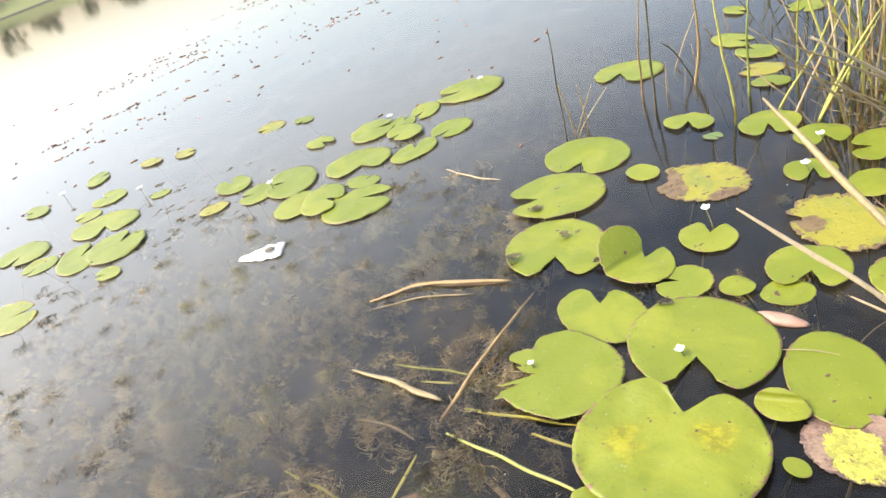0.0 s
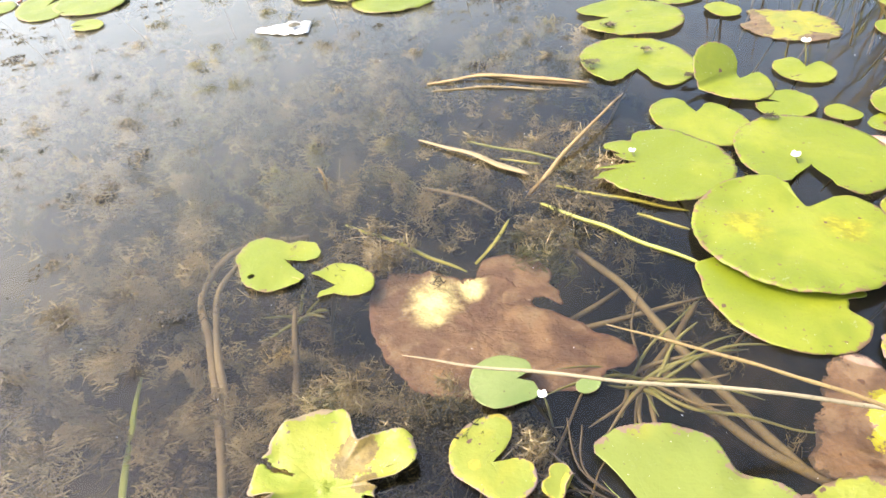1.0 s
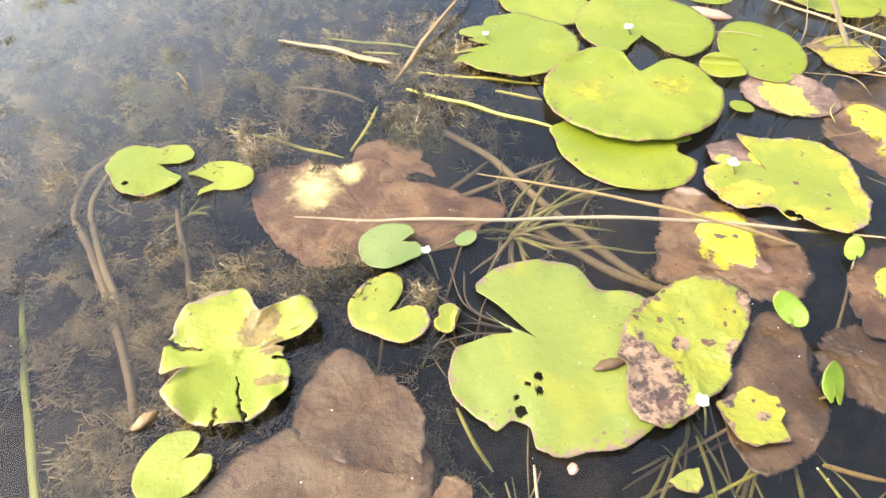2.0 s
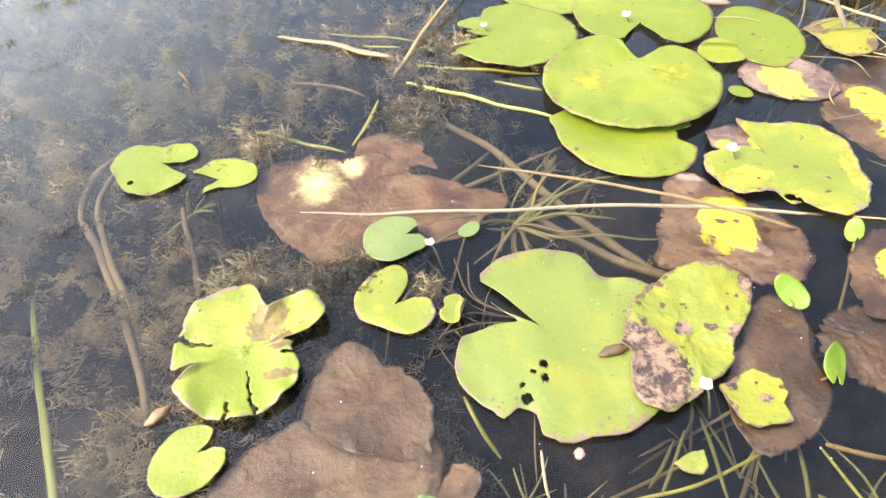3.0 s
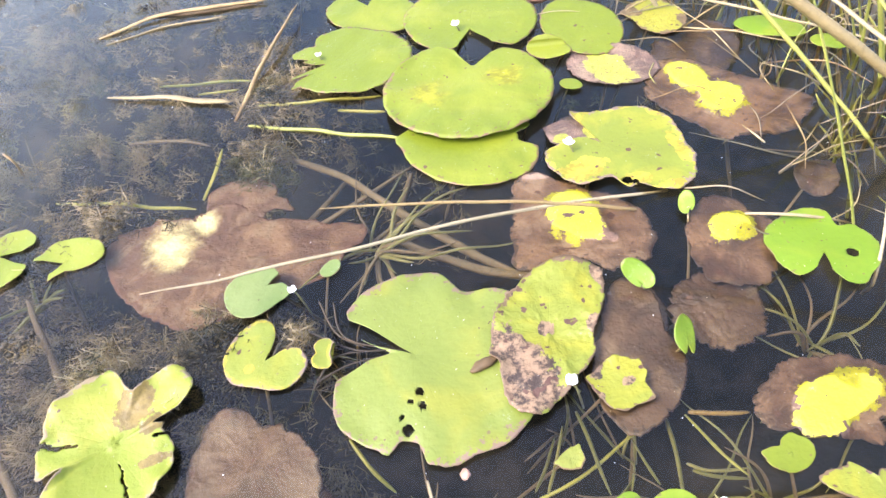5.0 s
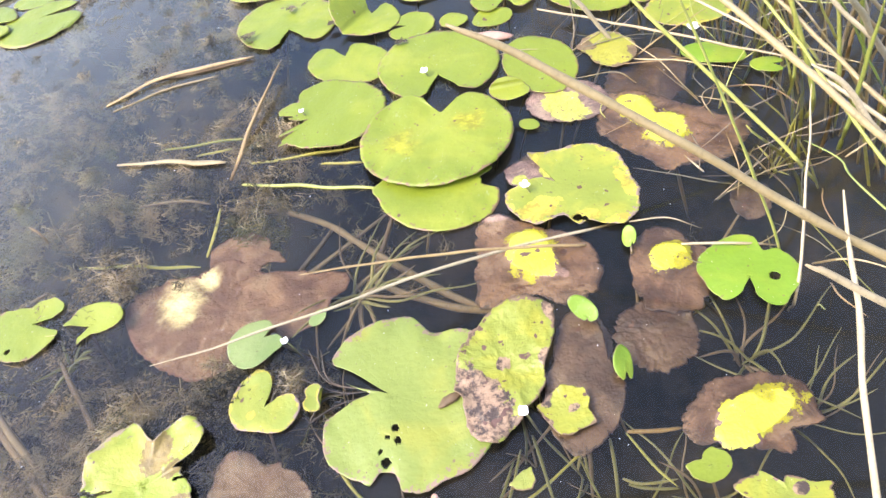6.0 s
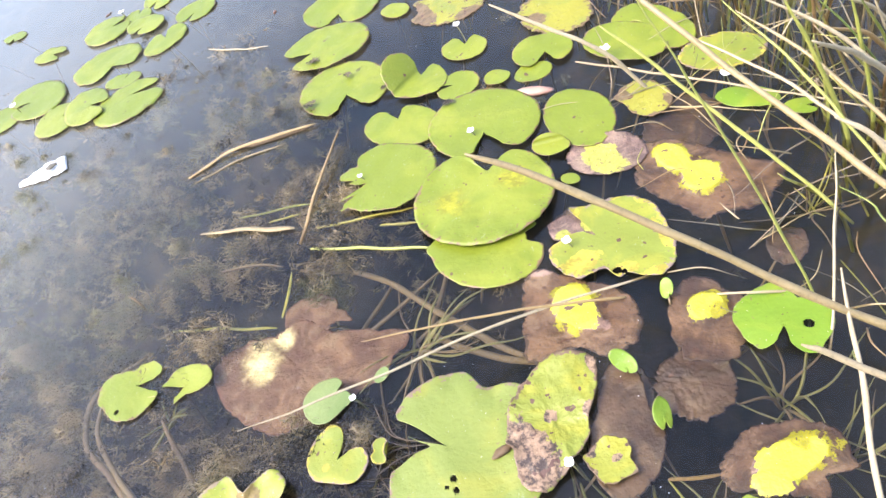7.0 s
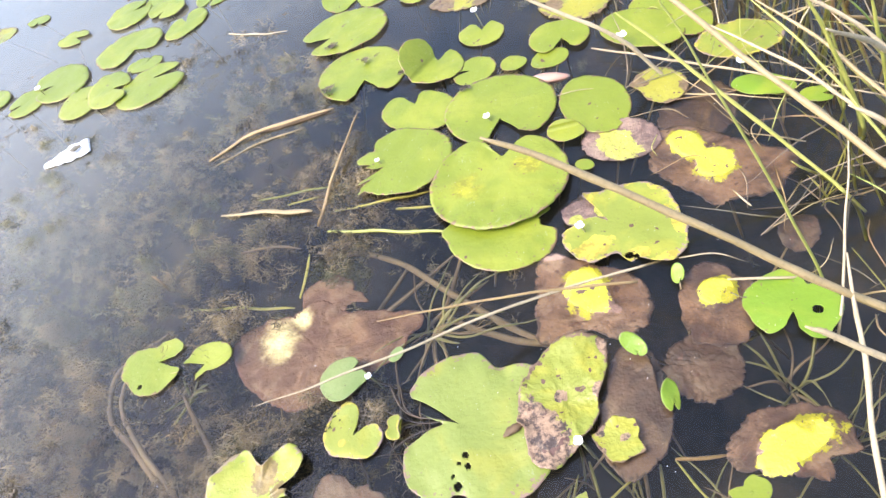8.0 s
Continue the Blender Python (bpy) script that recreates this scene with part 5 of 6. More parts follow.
strand("lime", [(0.247, 0.324, -0.030), (0.239, 0.273, -0.012), (0.230, 0.226, -0.004)], 0.0022, 0.0017, "pale green stem of a drowned water plant", name='plant_stem', category='water plant', group='drowned stems')
strand("lime", [(0.326, 0.283, -0.030), (0.307, 0.237, -0.012), (0.287, 0.197, -0.004)], 0.0022, 0.0019, "pale green stem of a drowned water plant", name='plant_stem', category='water plant', group='drowned stems')
strand("lime", [(0.214, 0.305, -0.030), (0.191, 0.277, -0.020), (0.170, 0.255, -0.010)], 0.0014, 0.0019, "pale green stem of a drowned water plant", name='plant_stem', category='water plant', group='drowned stems')
strand("lime", [(0.227, 0.314, -0.030), (0.202, 0.278, -0.020), (0.179, 0.248, -0.010)], 0.0014, 0.0020, "pale green stem of a drowned water plant", name='plant_stem', category='water plant', group='drowned stems')
strand("olive", [(0.301, 0.285, -0.030), (0.264, 0.271, -0.020), (0.211, 0.253, -0.015), (0.154, 0.247, -0.010)], 0.0017, 0.0019, "pale green stem of a drowned water plant", name='plant_stem', category='water plant', group='drowned stems')
strand("olive", [(0.346, 0.281, -0.030), (0.351, 0.235, -0.020), (0.360, 0.202, -0.015)], 0.0016, 0.0016, "pale green stem of a drowned water plant", name='plant_stem', category='water plant', group='drowned stems')
strand("lime", [(0.118, 0.211, -0.040), (0.148, 0.223, -0.015), (0.169, 0.228, -0.002)], 0.0023, 0.0020, "pale green stem of a drowned water plant", name='plant_stem', category='water plant', group='drowned stems')
strand("silt", [(0.086, 0.348, -0.020), (0.080, 0.316, -0.030), (0.076, 0.289, -0.050)], 0.0009, 0.0009, "pale green stem of a drowned water plant", name='plant_stem', category='water plant', group='drowned stems')
strand("olive", [(0.018, 0.381, -0.030), (0.032, 0.346, -0.040), (0.046, 0.325, -0.060)], 0.0022, 0.0023, "pale green stem of a drowned water plant", name='plant_stem', category='water plant', group='drowned stems')
strand("lime", [(0.054, 0.288, -0.010), (0.059, 0.270, -0.020), (0.066, 0.259, -0.040)], 0.0011, 0.0012, "pale green stem of a drowned water plant", name='plant_stem', category='water plant', group='drowned stems')
strand("silt", [(0.098, 0.267, -0.010), (0.098, 0.256, -0.030), (0.096, 0.242, -0.050)], 0.0011, 0.0011, "pale green stem of a drowned water plant", name='plant_stem', category='water plant', group='drowned stems')
strand("silt", [(0.129, 0.253, -0.010), (0.118, 0.236, -0.030), (0.108, 0.219, -0.050)], 0.0011, 0.0012, "pale green stem of a drowned water plant", name='plant_stem', category='water plant', group='drowned stems')
strand("lime", [(0.284, 0.276, -0.030), (0.281, 0.248, -0.020), (0.280, 0.222, -0.010)], 0.0012, 0.0017, "pale green stem of a drowned water plant", name='plant_stem', category='water plant', group='drowned stems')
strand("lime", [(0.314, 0.221, -0.010), (0.331, 0.212, -0.015), (0.362, 0.201, -0.020)], 0.0020, 0.0017, "pale green stem of a drowned water plant", name='plant_stem', category='water plant', group='drowned stems')
strand("lime", [(0.310, 0.227, -0.004), (0.327, 0.217, -0.010), (0.367, 0.210, -0.020)], 0.0017, 0.0016, "pale green stem of a drowned water plant", name='plant_stem', category='water plant', group='drowned stems')
strand("rust", [(0.344, 0.276, -0.015), (0.369, 0.269, -0.020), (0.406, 0.262, -0.030)], 0.0023, 0.0027, "pale green stem of a drowned water plant", name='plant_stem', category='water plant', group='drowned stems')
strand("straw", [(0.080, 0.291, 0.012), (0.079, 0.255, 0.004), (0.089, 0.232, -0.020)], 0.0016, 0.0012, "pale bent flower stem without its flower", name='plant_stem', category='water plant', group='drowned stems')
strand("tan", [(0.202, 0.216, 0.030), (0.221, 0.188, 0.030), (0.254, 0.159, 0.020)], 0.0026, 0.003, "pale dry straw stalk lying over young pads")


# ---- water plants and flowers
rosette(0.114, 0.630, -0.004, 24, 0.130, 1, from_deg=-170.0, to_deg=70.0, thick=1.7, drop=0.035)
rosette(-0.009, 0.499, -0.012, 9, 0.080, 2)
rosette(0.032, 0.470, -0.008, 8, 0.070, 9, look_of='rust')
rosette(0.293, 0.277, -0.020, 6, 0.120, 3, thick=1.1)
rosette(0.231, 0.314, -0.020, 4, 0.080, 4, thick=1.1)
rosette(-0.318, 0.715, -0.004, 7, 0.045, 5, thick=1.7, drop=0.03)
rosette(0.538, 0.323, -0.020, 13, 0.110, 6, thick=1.4)
rosette(0.276, 0.379, -0.020, 9, 0.080, 7)
rosette(0.544, 0.227, -0.020, 14, 0.100, 8)
rosette(0.061, 0.261, -0.020, 9, 0.080, 10)
rosette(0.772, 0.573, -0.010, 12, 0.100, 11, look_of='olive')
rosette(0.317, 0.196, -0.010, 12, 0.080, 12)
rosette(0.384, 0.180, -0.010, 12, 0.090, 13)
flower(0.362, 1.025, 0.016, 0.0070, (0.012, -0.008))
flower(0.674, 1.063, 0.030, 0.0090, (0.012, -0.008))
flower(0.795, 0.847, 0.030, 0.0090, (0.012, -0.008))
flower(0.396, 0.661, 0.020, 0.0070, (0.012, -0.008))
flower(0.463, 1.382, 0.035, 0.0080, (0.012, -0.008))
flower(0.243, 0.334, 0.018, 0.0060, (0.012, -0.008))
flower(0.000, 0.567, 0.012, 0.0050, (0.012, -0.008))
flower(0.092, 0.211, 0.020, 0.0050, (0.012, -0.008), 5)
flower(0.227, 0.186, 0.022, 0.0054, (0.012, -0.008))
flower(0.307, 0.176, 0.020, 0.0064, (-0.010, 0.004), 3)
flower(0.727, 1.607, 0.020, 0.0080, (0.012, -0.008))
flower(0.669, 1.500, 0.020, 0.0080, (0.012, -0.008))
flower(-0.424, 2.419, 0.020, 0.0100, (0.012, -0.008))
flower(-0.104, 2.565, 0.020, 0.0100, (0.012, -0.008))
flower(-0.762, 2.056, 0.030, 0.0100, (0.012, -0.008))
flower(-1.939, 2.486, 0.035, 0.0120, (0.012, -0.008))
flower(-1.430, 2.308, 0.035, 0.0120, (0.012, -0.008))
flower(0.129, 1.041, 0.018, 0.0050, (0.012, -0.008))


# ---- reeds at the edge of the water
def reed_clump(x, y, count, spread, tall, seed, lean=(0.0, 0.0), looks=("olive", "straw", "tan", "straw", "olive", "green", "rust"), label="clump of green and straw-coloured reeds in shallow water"):
    rnd = random.Random(seed)
    thing = new("reed_clump")
    thing.location = (x, y, min(0.0, height(x, y)) - 0.02)
    for k in range(count):
        bx, by = rnd.gauss(0, spread), rnd.gauss(0, spread)
        h = tall * rnd.uniform(0.55, 1.1)
        tx, ty = lean[0] + rnd.gauss(0, 0.22), lean[1] + rnd.gauss(0, 0.22)
        if rnd.random() < 0.18:
            tx, ty = max(-0.5, min(0.5, tx * 2.4)), max(-0.5, min(0.5, ty * 2.2))
            h *= 0.6
        pts = [(bx, by, 0), (bx + tx * h * 0.4, by + ty * h * 0.4, h * 0.55), (bx + tx * h * 1.1, by + ty * h * 1.1, h)]
        r = rnd.uniform(0.0022, 0.0042)
        blade = rnd.random() < 0.4
        verts, faces = tube_data(pts, r * (1.5 if blade else 1), r * (0.25 if blade else 0.7), 6, 7, 0.004, 0.3 if blade else 1.0)
        part("blade" if blade else "stalk", verts, faces, STALK[looks[rnd.randrange(len(looks))]], thing)
    return tagged(thing, label, "reeds", "reed clumps")


reed_clump(1.06, 0.66, 16, 0.06, 0.60, 60, (-0.25, 0.10))
reed_clump(1.14, 0.90, 18, 0.07, 0.70, 61, (-0.20, 0.05))
reed_clump(0.88, 1.82, 20, 0.03, 0.90, 62, (0.05, 0.00))
reed_clump(1.12, 1.15, 26, 0.07, 0.90, 63, (-0.10, 0.00))
reed_clump(1.00, 1.75, 30, 0.07, 0.90, 64, (0.05, 0.00))
reed_clump(1.12, 1.45, 22, 0.07, 0.85, 65, (-0.10, 0.00))
reed_clump(1.18, 2.15, 34, 0.09, 1.00, 66, (0.00, 0.05))
reed_clump(1.35, 1.80, 30, 0.10, 1.00, 67, (0.00, 0.00))
reed_clump(1.45, 2.70, 40, 0.14, 1.10, 68, (0.00, 0.00))
reed_clump(1.30, 0.50, 26, 0.08, 0.80, 69, (-0.10, 0.10))
reed_clump(1.45, 1.10, 34, 0.10, 1.00, 70, (-0.10, 0.00))
reed_clump(1.25, 3.20, 36, 0.16, 1.10, 71, (0.00, 0.00))
reed_clump(0.92, 2.05, 14, 0.07, 0.35, 90, (0.0, 0.0), ("dark", "rust", "dark", "tan"), "dead brown and blackened reed stubs in shallow water")
reed_clump(1.02, 2.35, 16, 0.10, 0.45, 91, (0.0, 0.0), ("dark", "rust", "dark", "tan"), "dead brown and blackened reed stubs in shallow water")
reed_clump(0.85, 2.45, 10, 0.08, 0.40, 92, (0.0, 0.0), ("dark", "rust", "dark", "tan"), "dead brown and blackened reed stubs in shallow water")
reed_clump(1.00, 2.00, 14, 0.06, 0.30, 93, (0.0, 0.0), ("dark", "rust", "dark", "tan"), "dead brown and blackened reed stubs in shallow water")
reed_clump(0.86, 1.55, 8, 0.05, 0.22, 94, (0.0, 0.0), ("dark", "rust", "dark", "tan"), "dead brown and blackened reed stubs in shallow water")
reed_clump(0.97, 1.35, 10, 0.06, 0.30, 95, (0.0, 0.0), ("dark", "rust", "dark", "tan"), "dead brown and blackened reed stubs in shallow water")
reed_clump(0.62, 2.30, 5, 0.05, 0.30, 96, (0.0, 0.0), ("dark", "rust", "dark", "tan"), "dead brown and blackened reed stubs in shallow water")


# ---- drowned weed, clods and flakes
def scatter(name, count, seed, where, make, material, label, category):
    rnd = random.Random(seed)
    verts, faces = [], []
    made = 0
    while made < count:
        spot = where(rnd)
        if spot is None or (name == "water_weed" and spot[0] > 0.03 and spot[1] < 0.56):
            continue
        made += 1
        v, f = make(rnd, Vector(spot))
        faces += [tuple(n + len(verts) for n in q) for q in f]
        verts += v
    return tagged(new(name, mesh_of(name, verts, faces, material)), label, category, kind="stuff")


def tuft(rnd, p):
    """A fuzzy ball of fine curling threads."""
    verts, faces = [], []
    for _ in range(rnd.randrange(20, 32)):
        a, far, up = rnd.uniform(0, 6.28), rnd.choice((0.006, 0.010, 0.014, 0.020, 0.028)), rnd.uniform(-0.006, 0.024)
        c, s, w, curl, ph = math.cos(a), math.sin(a), rnd.uniform(0.00035, 0.0009), rnd.uniform(0.002, 0.007), rnd.uniform(0, 6.28)
        q0 = p + Vector((rnd.gauss(0, 0.006), rnd.gauss(0, 0.006), rnd.gauss(0, 0.004)))
        n = len(verts)
        for u in (0, 0.34, 0.67, 1.0):
            q = q0 + Vector((c * far * u + curl * math.sin(7 * u + ph), s * far * u + curl * math.cos(6 * u + ph), up * math.sin(u * 2.4)))
            t = w * (1.1 - u)
            verts += [q + Vector((-s * t, c * t, -t)), q + Vector((s * t, -c * t, t))]
        faces += [(n + 2 * i, n + 2 * i + 1, n + 2 * i + 3, n + 2 * i + 2) for i in range(3)]
    return verts, faces


def clod(rnd, p, grow=1.0):
    """A crumbly lump of rotted algae: short felted threads round ragged grains."""
    size = grow * rnd.choice((0.004, 0.006, 0.008, 0.010, 0.012, 0.016, 0.022))
    turn, long = Matrix.Rotation(0.5 + rnd.gauss(0, 0.5), 3, "Z"), rnd.uniform(1.0, 2.2)
    verts, faces = [], []
    for k in range(int(16 + 1600 * size)):
        a, far = rnd.uniform(0, math.tau), rnd.random() ** 0.7
        q = p + turn @ Vector((math.cos(a) * far * long * size, math.sin(a) * far * size, 0.28 * size * (1 - far * far) * rnd.uniform(0.3, 1.1)))
        n, b = len(verts), rnd.uniform(0, math.tau)
        if k % 3:
            tip = q + Vector((math.cos(b), math.sin(b), rnd.uniform(-0.3, 0.4))) * rnd.uniform(0.003, 0.009)
            side = Vector((-math.sin(b), math.cos(b), 0.6)) * rnd.uniform(0.0005, 0.0011)
            verts += [q - side, q + side, tip + side * 0.3, tip - side * 0.3]
            faces.append((n, n + 1, n + 2, n + 3))
        else:
            r = (0.0007 + size * 0.10) * rnd.uniform(0.6, 1.5)
            verts += [q + Vector(d) * r * rnd.uniform(0.5, 1.4) for d in ((1, 0, 0), (0, 1, 0), (-1, 0, 0), (0, -1, 0), (0, 0, 0.7), (0, 0, -0.7))]
            faces += [(n + x, n + y, n + z) for x, y, z in ((0, 1, 4), (1, 2, 4), (2, 3, 4), (3, 0, 4), (1, 0, 5), (2, 1, 5), (3, 2, 5), (0, 3, 5))]
    return verts, faces


def crumb(rnd, p):
    return clod(rnd, p, 0.28)


def flake(rnd, p):
    n, size, turn, long = 7, rnd.uniform(0.003, 0.009), rnd.uniform(0, 6.28), rnd.uniform(1.0, 3.0)
    top = [p + Matrix.Rotation(turn, 3, "Z") @ Vector((math.cos(math.tau * k / n) * size * long * rnd.uniform(0.6, 1.1), math.sin(math.tau * k / n) * size * rnd.uniform(0.5, 1.1), rnd.uniform(0.001, 0.004))) for k in range(n)]
    low = [Vector((q.x, q.y, q.z - 0.003)) for q in top]
    return top + low, [tuple(range(n)), tuple(range(2 * n - 1, n - 1, -1))] + [(k, k + n, (k + 1) % n + n, (k + 1) % n) for k in range(n)]


MOUNDS = [(random.Random(900 + k).uniform(-1.35, 0.12), random.Random(1900 + k).uniform(0.2, 2.0), random.Random(2900 + k).uniform(0.03, 0.10)) for k in range(64)] + [(random.Random(5900 + k).uniform(-0.85, -0.2), random.Random(6900 + k).uniform(0.05, 0.65), random.Random(7900 + k).uniform(0.04, 0.09)) for k in range(14)]
BALLS = [(random.Random(3900 + k).uniform(-1.3, 0.12), random.Random(4900 + k).uniform(0.45, 2.0)) for k in range(150)]
FIBRES = ((0.02, 0.93, 0.05), (0.06, 1.02, 0.05), (0.0, 0.86, 0.05), (-0.24, 0.82, 0.06), (-0.10, 0.53, 0.06), (-0.22, 0.56, 0.05))


def weed_bed(rnd):
    kind = rnd.random()
    if kind < 0.03:
        # rotting fibres that hang near the surface
        cx, cy, r = FIBRES[rnd.randrange(6)]
        return rnd.gauss(cx, r * 0.6), rnd.gauss(cy, r * 0.6), rnd.uniform(-0.05, -0.006)
    if kind < 0.20:
        # fuzzy balls that hang just under the surface
        cx, cy = BALLS[rnd.randrange(len(BALLS))]
        if -0.27 < cx < 0.14 and 0.55 < cy < 0.88:
            return None
        return rnd.gauss(cx, 0.010), rnd.gauss(cy, 0.007), rnd.uniform(-0.040, -0.012)
    if kind < 0.80:
        cx, cy, r = MOUNDS[rnd.randrange(len(MOUNDS))]
        dx, dy = rnd.gauss(0, r * 0.55), rnd.gauss(0, r * 0.55)
        pile = 0.11 * math.exp(-(dx * dx + dy * dy) / (r * r))
        return cx + dx, cy + dy, min(-0.03, height(cx + dx, cy + dy) + pile)
    x, y = rnd.uniform(-1.3, 0.75), rnd.uniform(0.0, 1.9)
    if noise.noise(Vector((x * 3.2, y * 3.2, 9))) + (0.35 if x < 0.0 else -0.25) < rnd.uniform(-0.2, 0.3):
        return None
    return x, y, min(-0.035, height(x, y) + rnd.uniform(0.0, 0.06))


def clod_field(rnd):
    x, y = rnd.uniform(-1.5, 0.25), rnd.uniform(0.55, 2.4)
    if x > 0.15 - 0.25 * (y - 0.6) and rnd.random() < 0.8:
        return None
    if y < 0.8 and x > -0.3:
        return None
    if noise.noise(Vector((x * 2.2, y * 2.2, 2))) < rnd.uniform(-0.3, 0.4):
        return None
    return x, y, rnd.uniform(-0.005, 0.0005)


STREAKS = [(random.Random(70 + k).uniform(-3.3, -0.6), random.Random(170 + k).uniform(3.2, 8.0), random.Random(270 + k).uniform(0.12, 0.45)) for k in range(22)]


def flake_field(rnd):
    if rnd.random() < 0.12:
        return rnd.uniform(-2.6, 0.3), rnd.uniform(1.6, 5.0), 0.001
    cx, cy, r = STREAKS[rnd.randrange(22)]
    u, v = rnd.gauss(0, r), rnd.gauss(0, 0.03)
    return cx + 0.8 * u - 0.6 * v, cy + 0.6 * u + 0.8 * v + 0.25 * u * u, 0.001


scatter("water_weed", 8600, 5, weed_bed, tuft, WEED, "tangled brown-olive water weed under the surface", "water weed")
scatter("algae_clods", 520, 6, clod_field, clod, CLOD, "brown clods of algae hanging just under the surface", "algae")
scatter("floating_flakes", 620, 7, flake_field, flake, FLAKE, "reddish and dark withered leaf flakes afloat on the open water", "leaf litter")


def speck_field(rnd):
    x, y = rnd.uniform(-0.7, 0.8), rnd.uniform(0.15, 1.5)
    return x, y, rnd.uniform(0.0, 0.003)


def speck(rnd, p):
    r = rnd.uniform(0.0005, 0.0011)
    v = [p + Vector(d) * r for d in ((1, 0, 0), (0, 1, 0), (-1, 0, 0), (0, -1, 0), (0, 0, 1), (0, 0, -1))]
    return v, [(0, 1, 4), (1, 2, 4), (2, 3, 4), (3, 0, 4), (1, 0, 5), (2, 1, 5), (3, 2, 5), (0, 3, 5)]


CRUMBS = ((0.080, 1.381, 0.010), (0.180, 1.427, 0.014), (0.122, 1.560, 0.006), (0.357, 1.151, 0.006), (0.251, 1.310, 0.005))


def crumb_field(rnd):
    cx, cy, r = CRUMBS[rnd.randrange(len(CRUMBS))]
    return rnd.gauss(cx, r), rnd.gauss(cy, r * 0.6), 0.0145


scatter("bubbles", 130, 8, speck_field, speck, PETAL, "tiny pale bubbles and specks on the surface", "bubbles")
scatter("leaf_crumbs", 60, 9, crumb_field, crumb, CLOD, "dark rotted crumbs lying on the green pads", "leaf litter")


# ---- thin dead grass lying in the water before the reed bed
def grass_litter(x, y, count, spread, seed):
    rnd = random.Random(seed)
    thing = new("grass_litter")
    thing.location = (x, y, 0)
    for k in range(count):
        bx, by, a = rnd.gauss(0, spread), rnd.gauss(0, spread), rnd.uniform(0, math.tau)
        far, h0, h1 = rnd.uniform(0.05, 0.2), rnd.uniform(-0.02, 0.004), rnd.choice((-0.01, 0.004, 0.02, 0.05))
        pts = [(bx, by, h0), (bx + math.cos(a) * far * 0.5 + rnd.gauss(0, 0.01), by + math.sin(a) * far * 0.5 + rnd.gauss(0, 0.01), (h0 + h1) / 2 + 0.006), (bx + math.cos(a) * far, by + math.sin(a) * far, h1)]
        verts, faces = tube_data(pts, rnd.uniform(0.0008, 0.0018), 0.0007, 5, 6, 0.004)
        part("stalk", verts, faces, STALK[rnd.choice(("tan", "rust", "silt", "olive", "straw", "dark"))], thing)
    return tagged(thing, "scatter of thin dead grass stalks lying in the water", "dead grass", "dead grass litter")


for k, (x, y, n, s) in enumerate(((0.66, 0.55, 7, 0.06), (0.76, 0.62, 9, 0.07), (0.85, 0.75, 12, 0.07), (0.70, 0.80, 10, 0.05), (0.62, 0.33, 6, 0.06), (0.74, 0.45, 7, 0.07), (0.92, 0.95, 12, 0.07), (0.86, 1.3, 12, 0.09), (0.9, 1.7, 16, 0.09), (0.62, 0.95, 8, 0.04))):
    grass_litter(x, y, n, s, 300 + k)


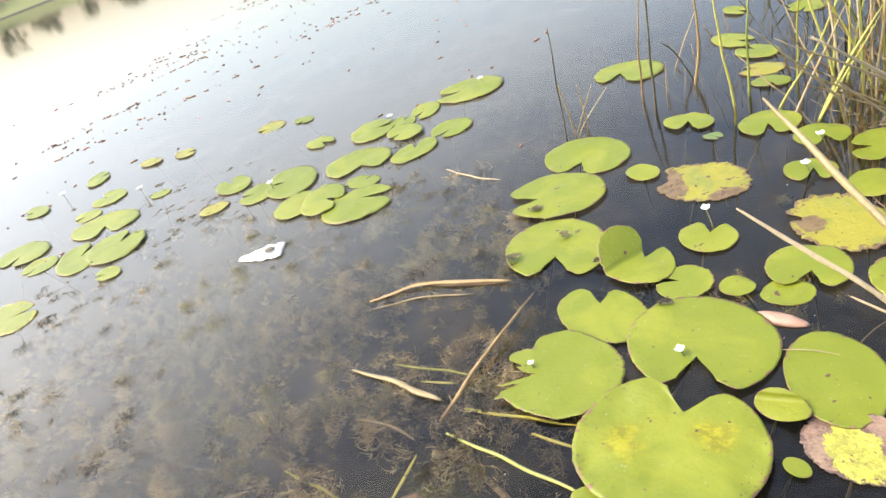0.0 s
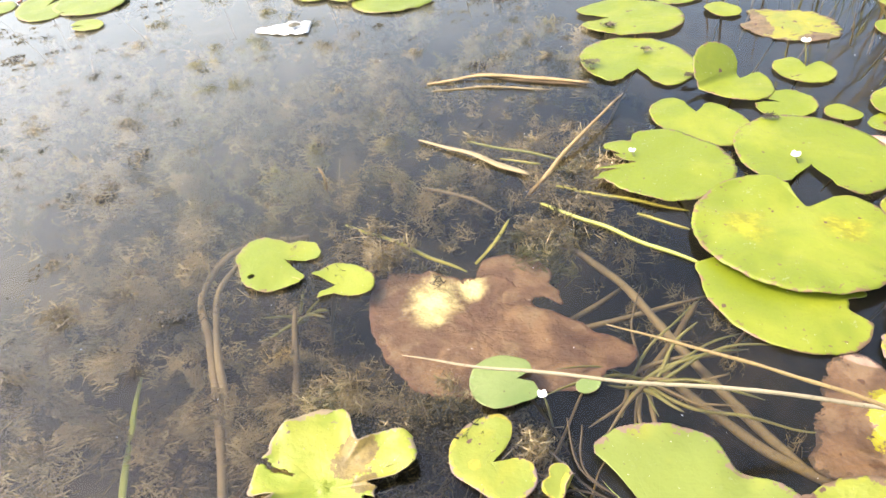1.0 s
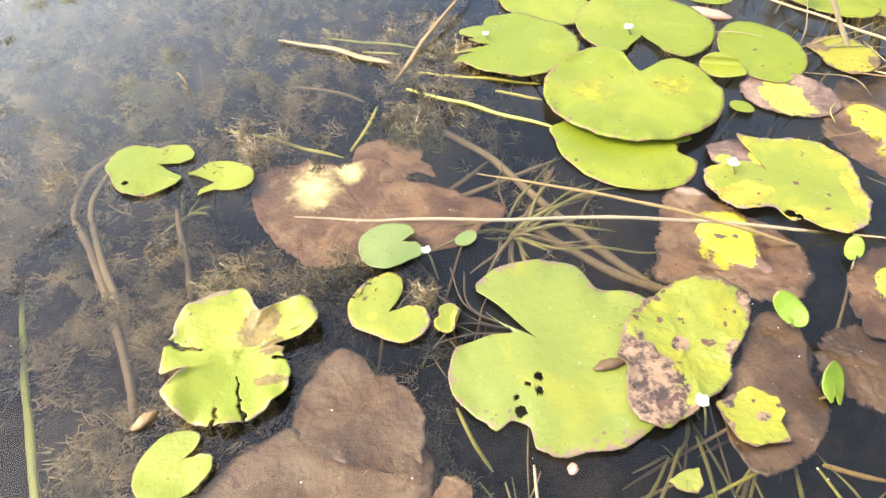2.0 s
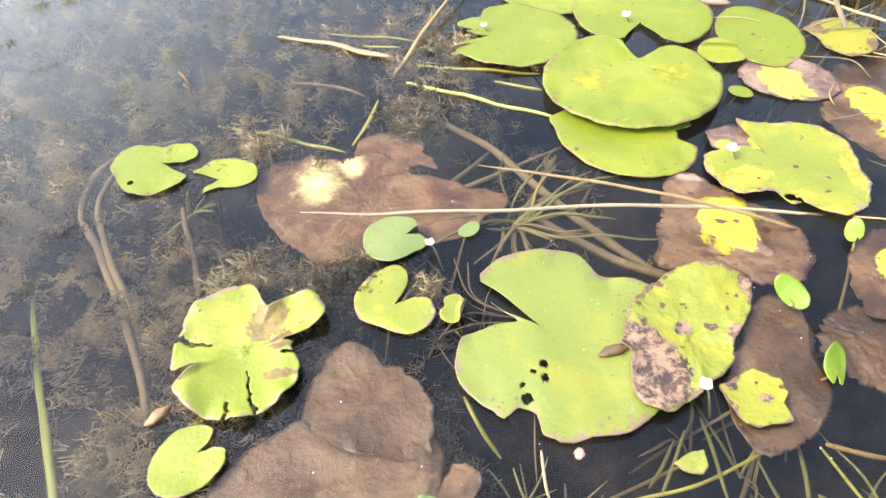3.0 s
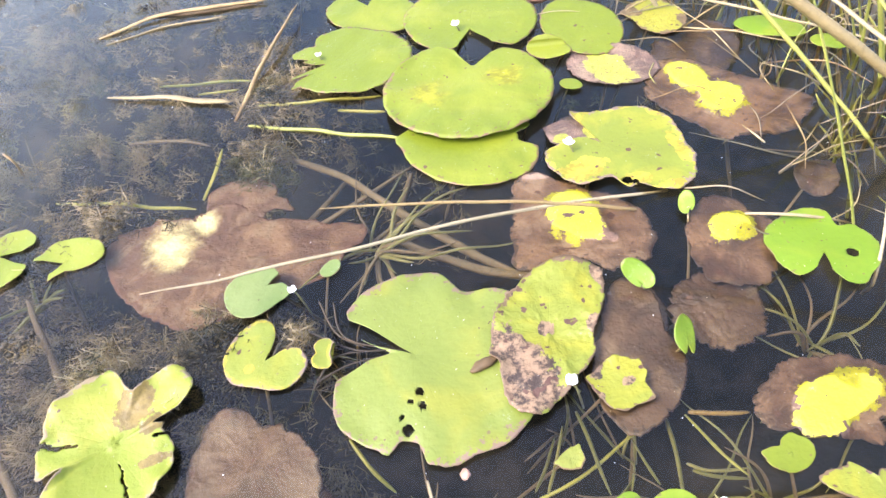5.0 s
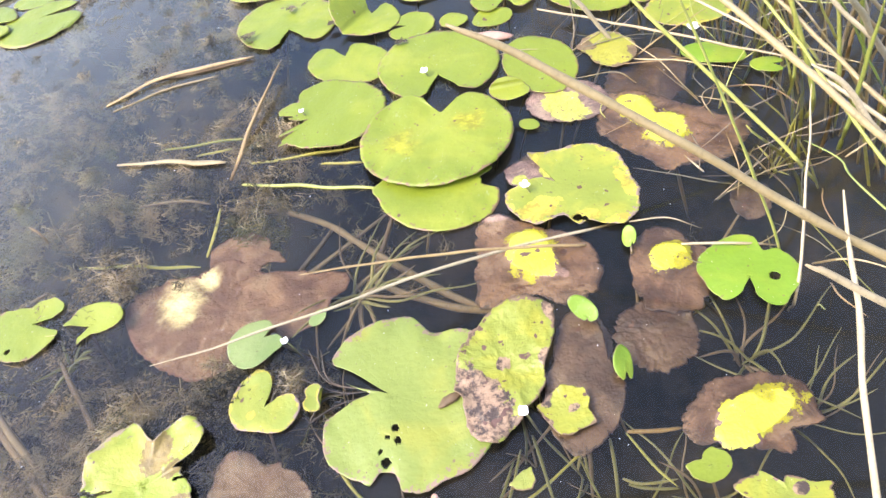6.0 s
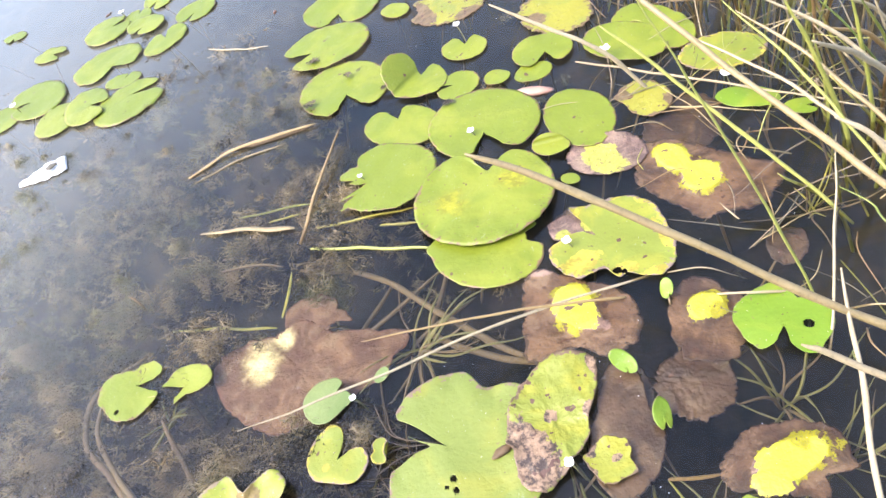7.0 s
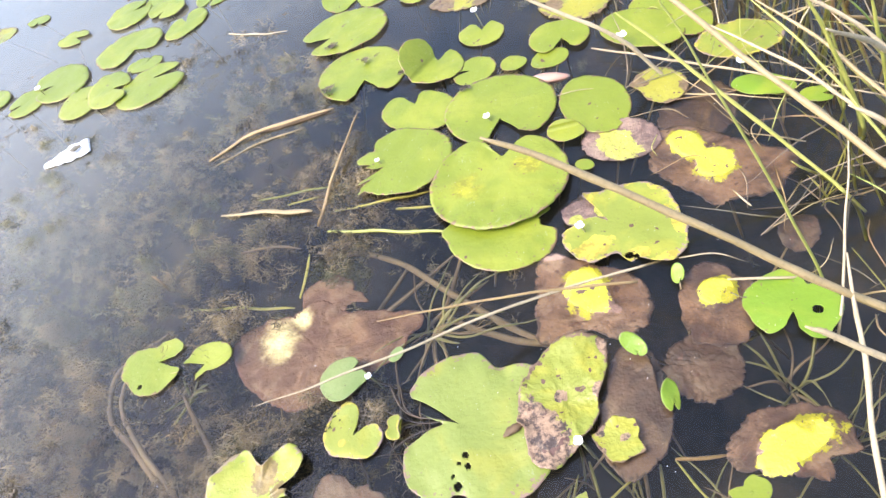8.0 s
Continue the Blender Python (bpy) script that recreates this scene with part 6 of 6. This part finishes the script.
# ---- scraps
def paper_scrap(x, y):
    verts, faces = [], []
    for i in range(19):
        for j in range(11):
            u, v = i / 18 - 0.5, j / 10 - 0.5
            p = Vector((u * 0.135, v * (0.072 * min(1.0, 0.25 + 1.5 * (u + 0.5)) + 0.008 * noise.noise(Vector((u * 9, v, 0)))) - 0.012 * u, 0))
            p.z = 0.003 + 0.009 * abs(noise.noise(p * 28)) + 0.005 * noise.noise(p * 70)
            verts.append(p)
    faces = [(i * 11 + j, (i + 1) * 11 + j, (i + 1) * 11 + j + 1, i * 11 + j + 1) for i in range(18) for j in range(10)]
    thing = new("paper_scrap")
    thing.location, thing.rotation_euler = (x, y, 0), (0, 0, radians(8))
    part("sheet", verts, faces, PAPER, thing).modifiers.new("thickness", "SOLIDIFY").thickness = 0.0008
    vs = []
    for i in range(9):
        for k in range(14):
            a, e = math.tau * k / 14, math.pi * i / 8
            p = Vector((math.sin(e) * math.cos(a) * 0.017, math.sin(e) * math.sin(a) * 0.011, math.cos(e) * 0.003))
            vs.append(p * (1 + 0.5 * noise.noise(p * 160)) + Vector((0.030, -0.006, 0.0140)))
    fs = [(i * 14 + k, i * 14 + (k + 1) % 14, (i + 1) * 14 + (k + 1) % 14, (i + 1) * 14 + k) for i in range(8) for k in range(14)]
    part("dark_wad", vs, fs, STALK["dark"], thing, "wet black wad of rotted leaf")
    return tagged(thing, "crumpled white paper scrap with a dark blot, afloat", "litter")


def curled_leaf(x, y, z, long, wide, turn, roll, material, label):
    """A withered leaf rolled up along its length."""
    verts, faces = [], []
    for i in range(17):
        for k in range(13):
            u, a = i / 16, radians(-150 + 300 * k / 12)
            r = wide * math.sin(math.pi * (0.06 + 0.9 * u)) ** 0.8 * (1 + 0.3 * noise.noise(Vector((u * 5 + x * 40, k * 0.4, y * 30))))
            verts.append(Vector(((u - 0.5) * long, math.sin(a) * r * (1 + 0.15 * u), -math.cos(a) * r * 0.7 + wide * 0.5)))
    faces = [(i * 13 + k, i * 13 + k + 1, i * 13 + k + 14, i * 13 + k + 13) for i in range(16) for k in range(12)]
    ob = new("curled_leaf", mesh_of("curled_leaf", verts, faces, material))
    ob.location, ob.rotation_euler = (x, y, z), (radians(roll), 0, radians(turn))
    ob.modifiers.new("thickness", "SOLIDIFY").thickness = 0.0008
    return tagged(ob, label, "leaf")


paper_scrap(-0.639, 1.643)
curled_leaf(0.518, 1.083, 0.006, 0.085, 0.016, -32, 160, PINK, "rolled-up pinkish withered leaf among the green pads")
curled_leaf(0.173, 0.394, 0.011, 0.036, 0.0075, 14, 150, SCRAP, "rolled brown dead leaf scrap on a green pad")
curled_leaf(-0.292, 0.386, 0.004, 0.030, 0.0080, 40, 140, STALK["rust"], "crumpled tan dead leaf in the weed")
curled_leaf(0.113, 0.291, 0.002, 0.012, 0.0050, 80, 150, PINK, "small pink withered petal afloat")
curled_leaf(-0.043, 1.341, 0.004, 0.233, 0.0100, -15, 165, SCRAP, "long rolled rusty-brown dead leaf afloat on the weed")
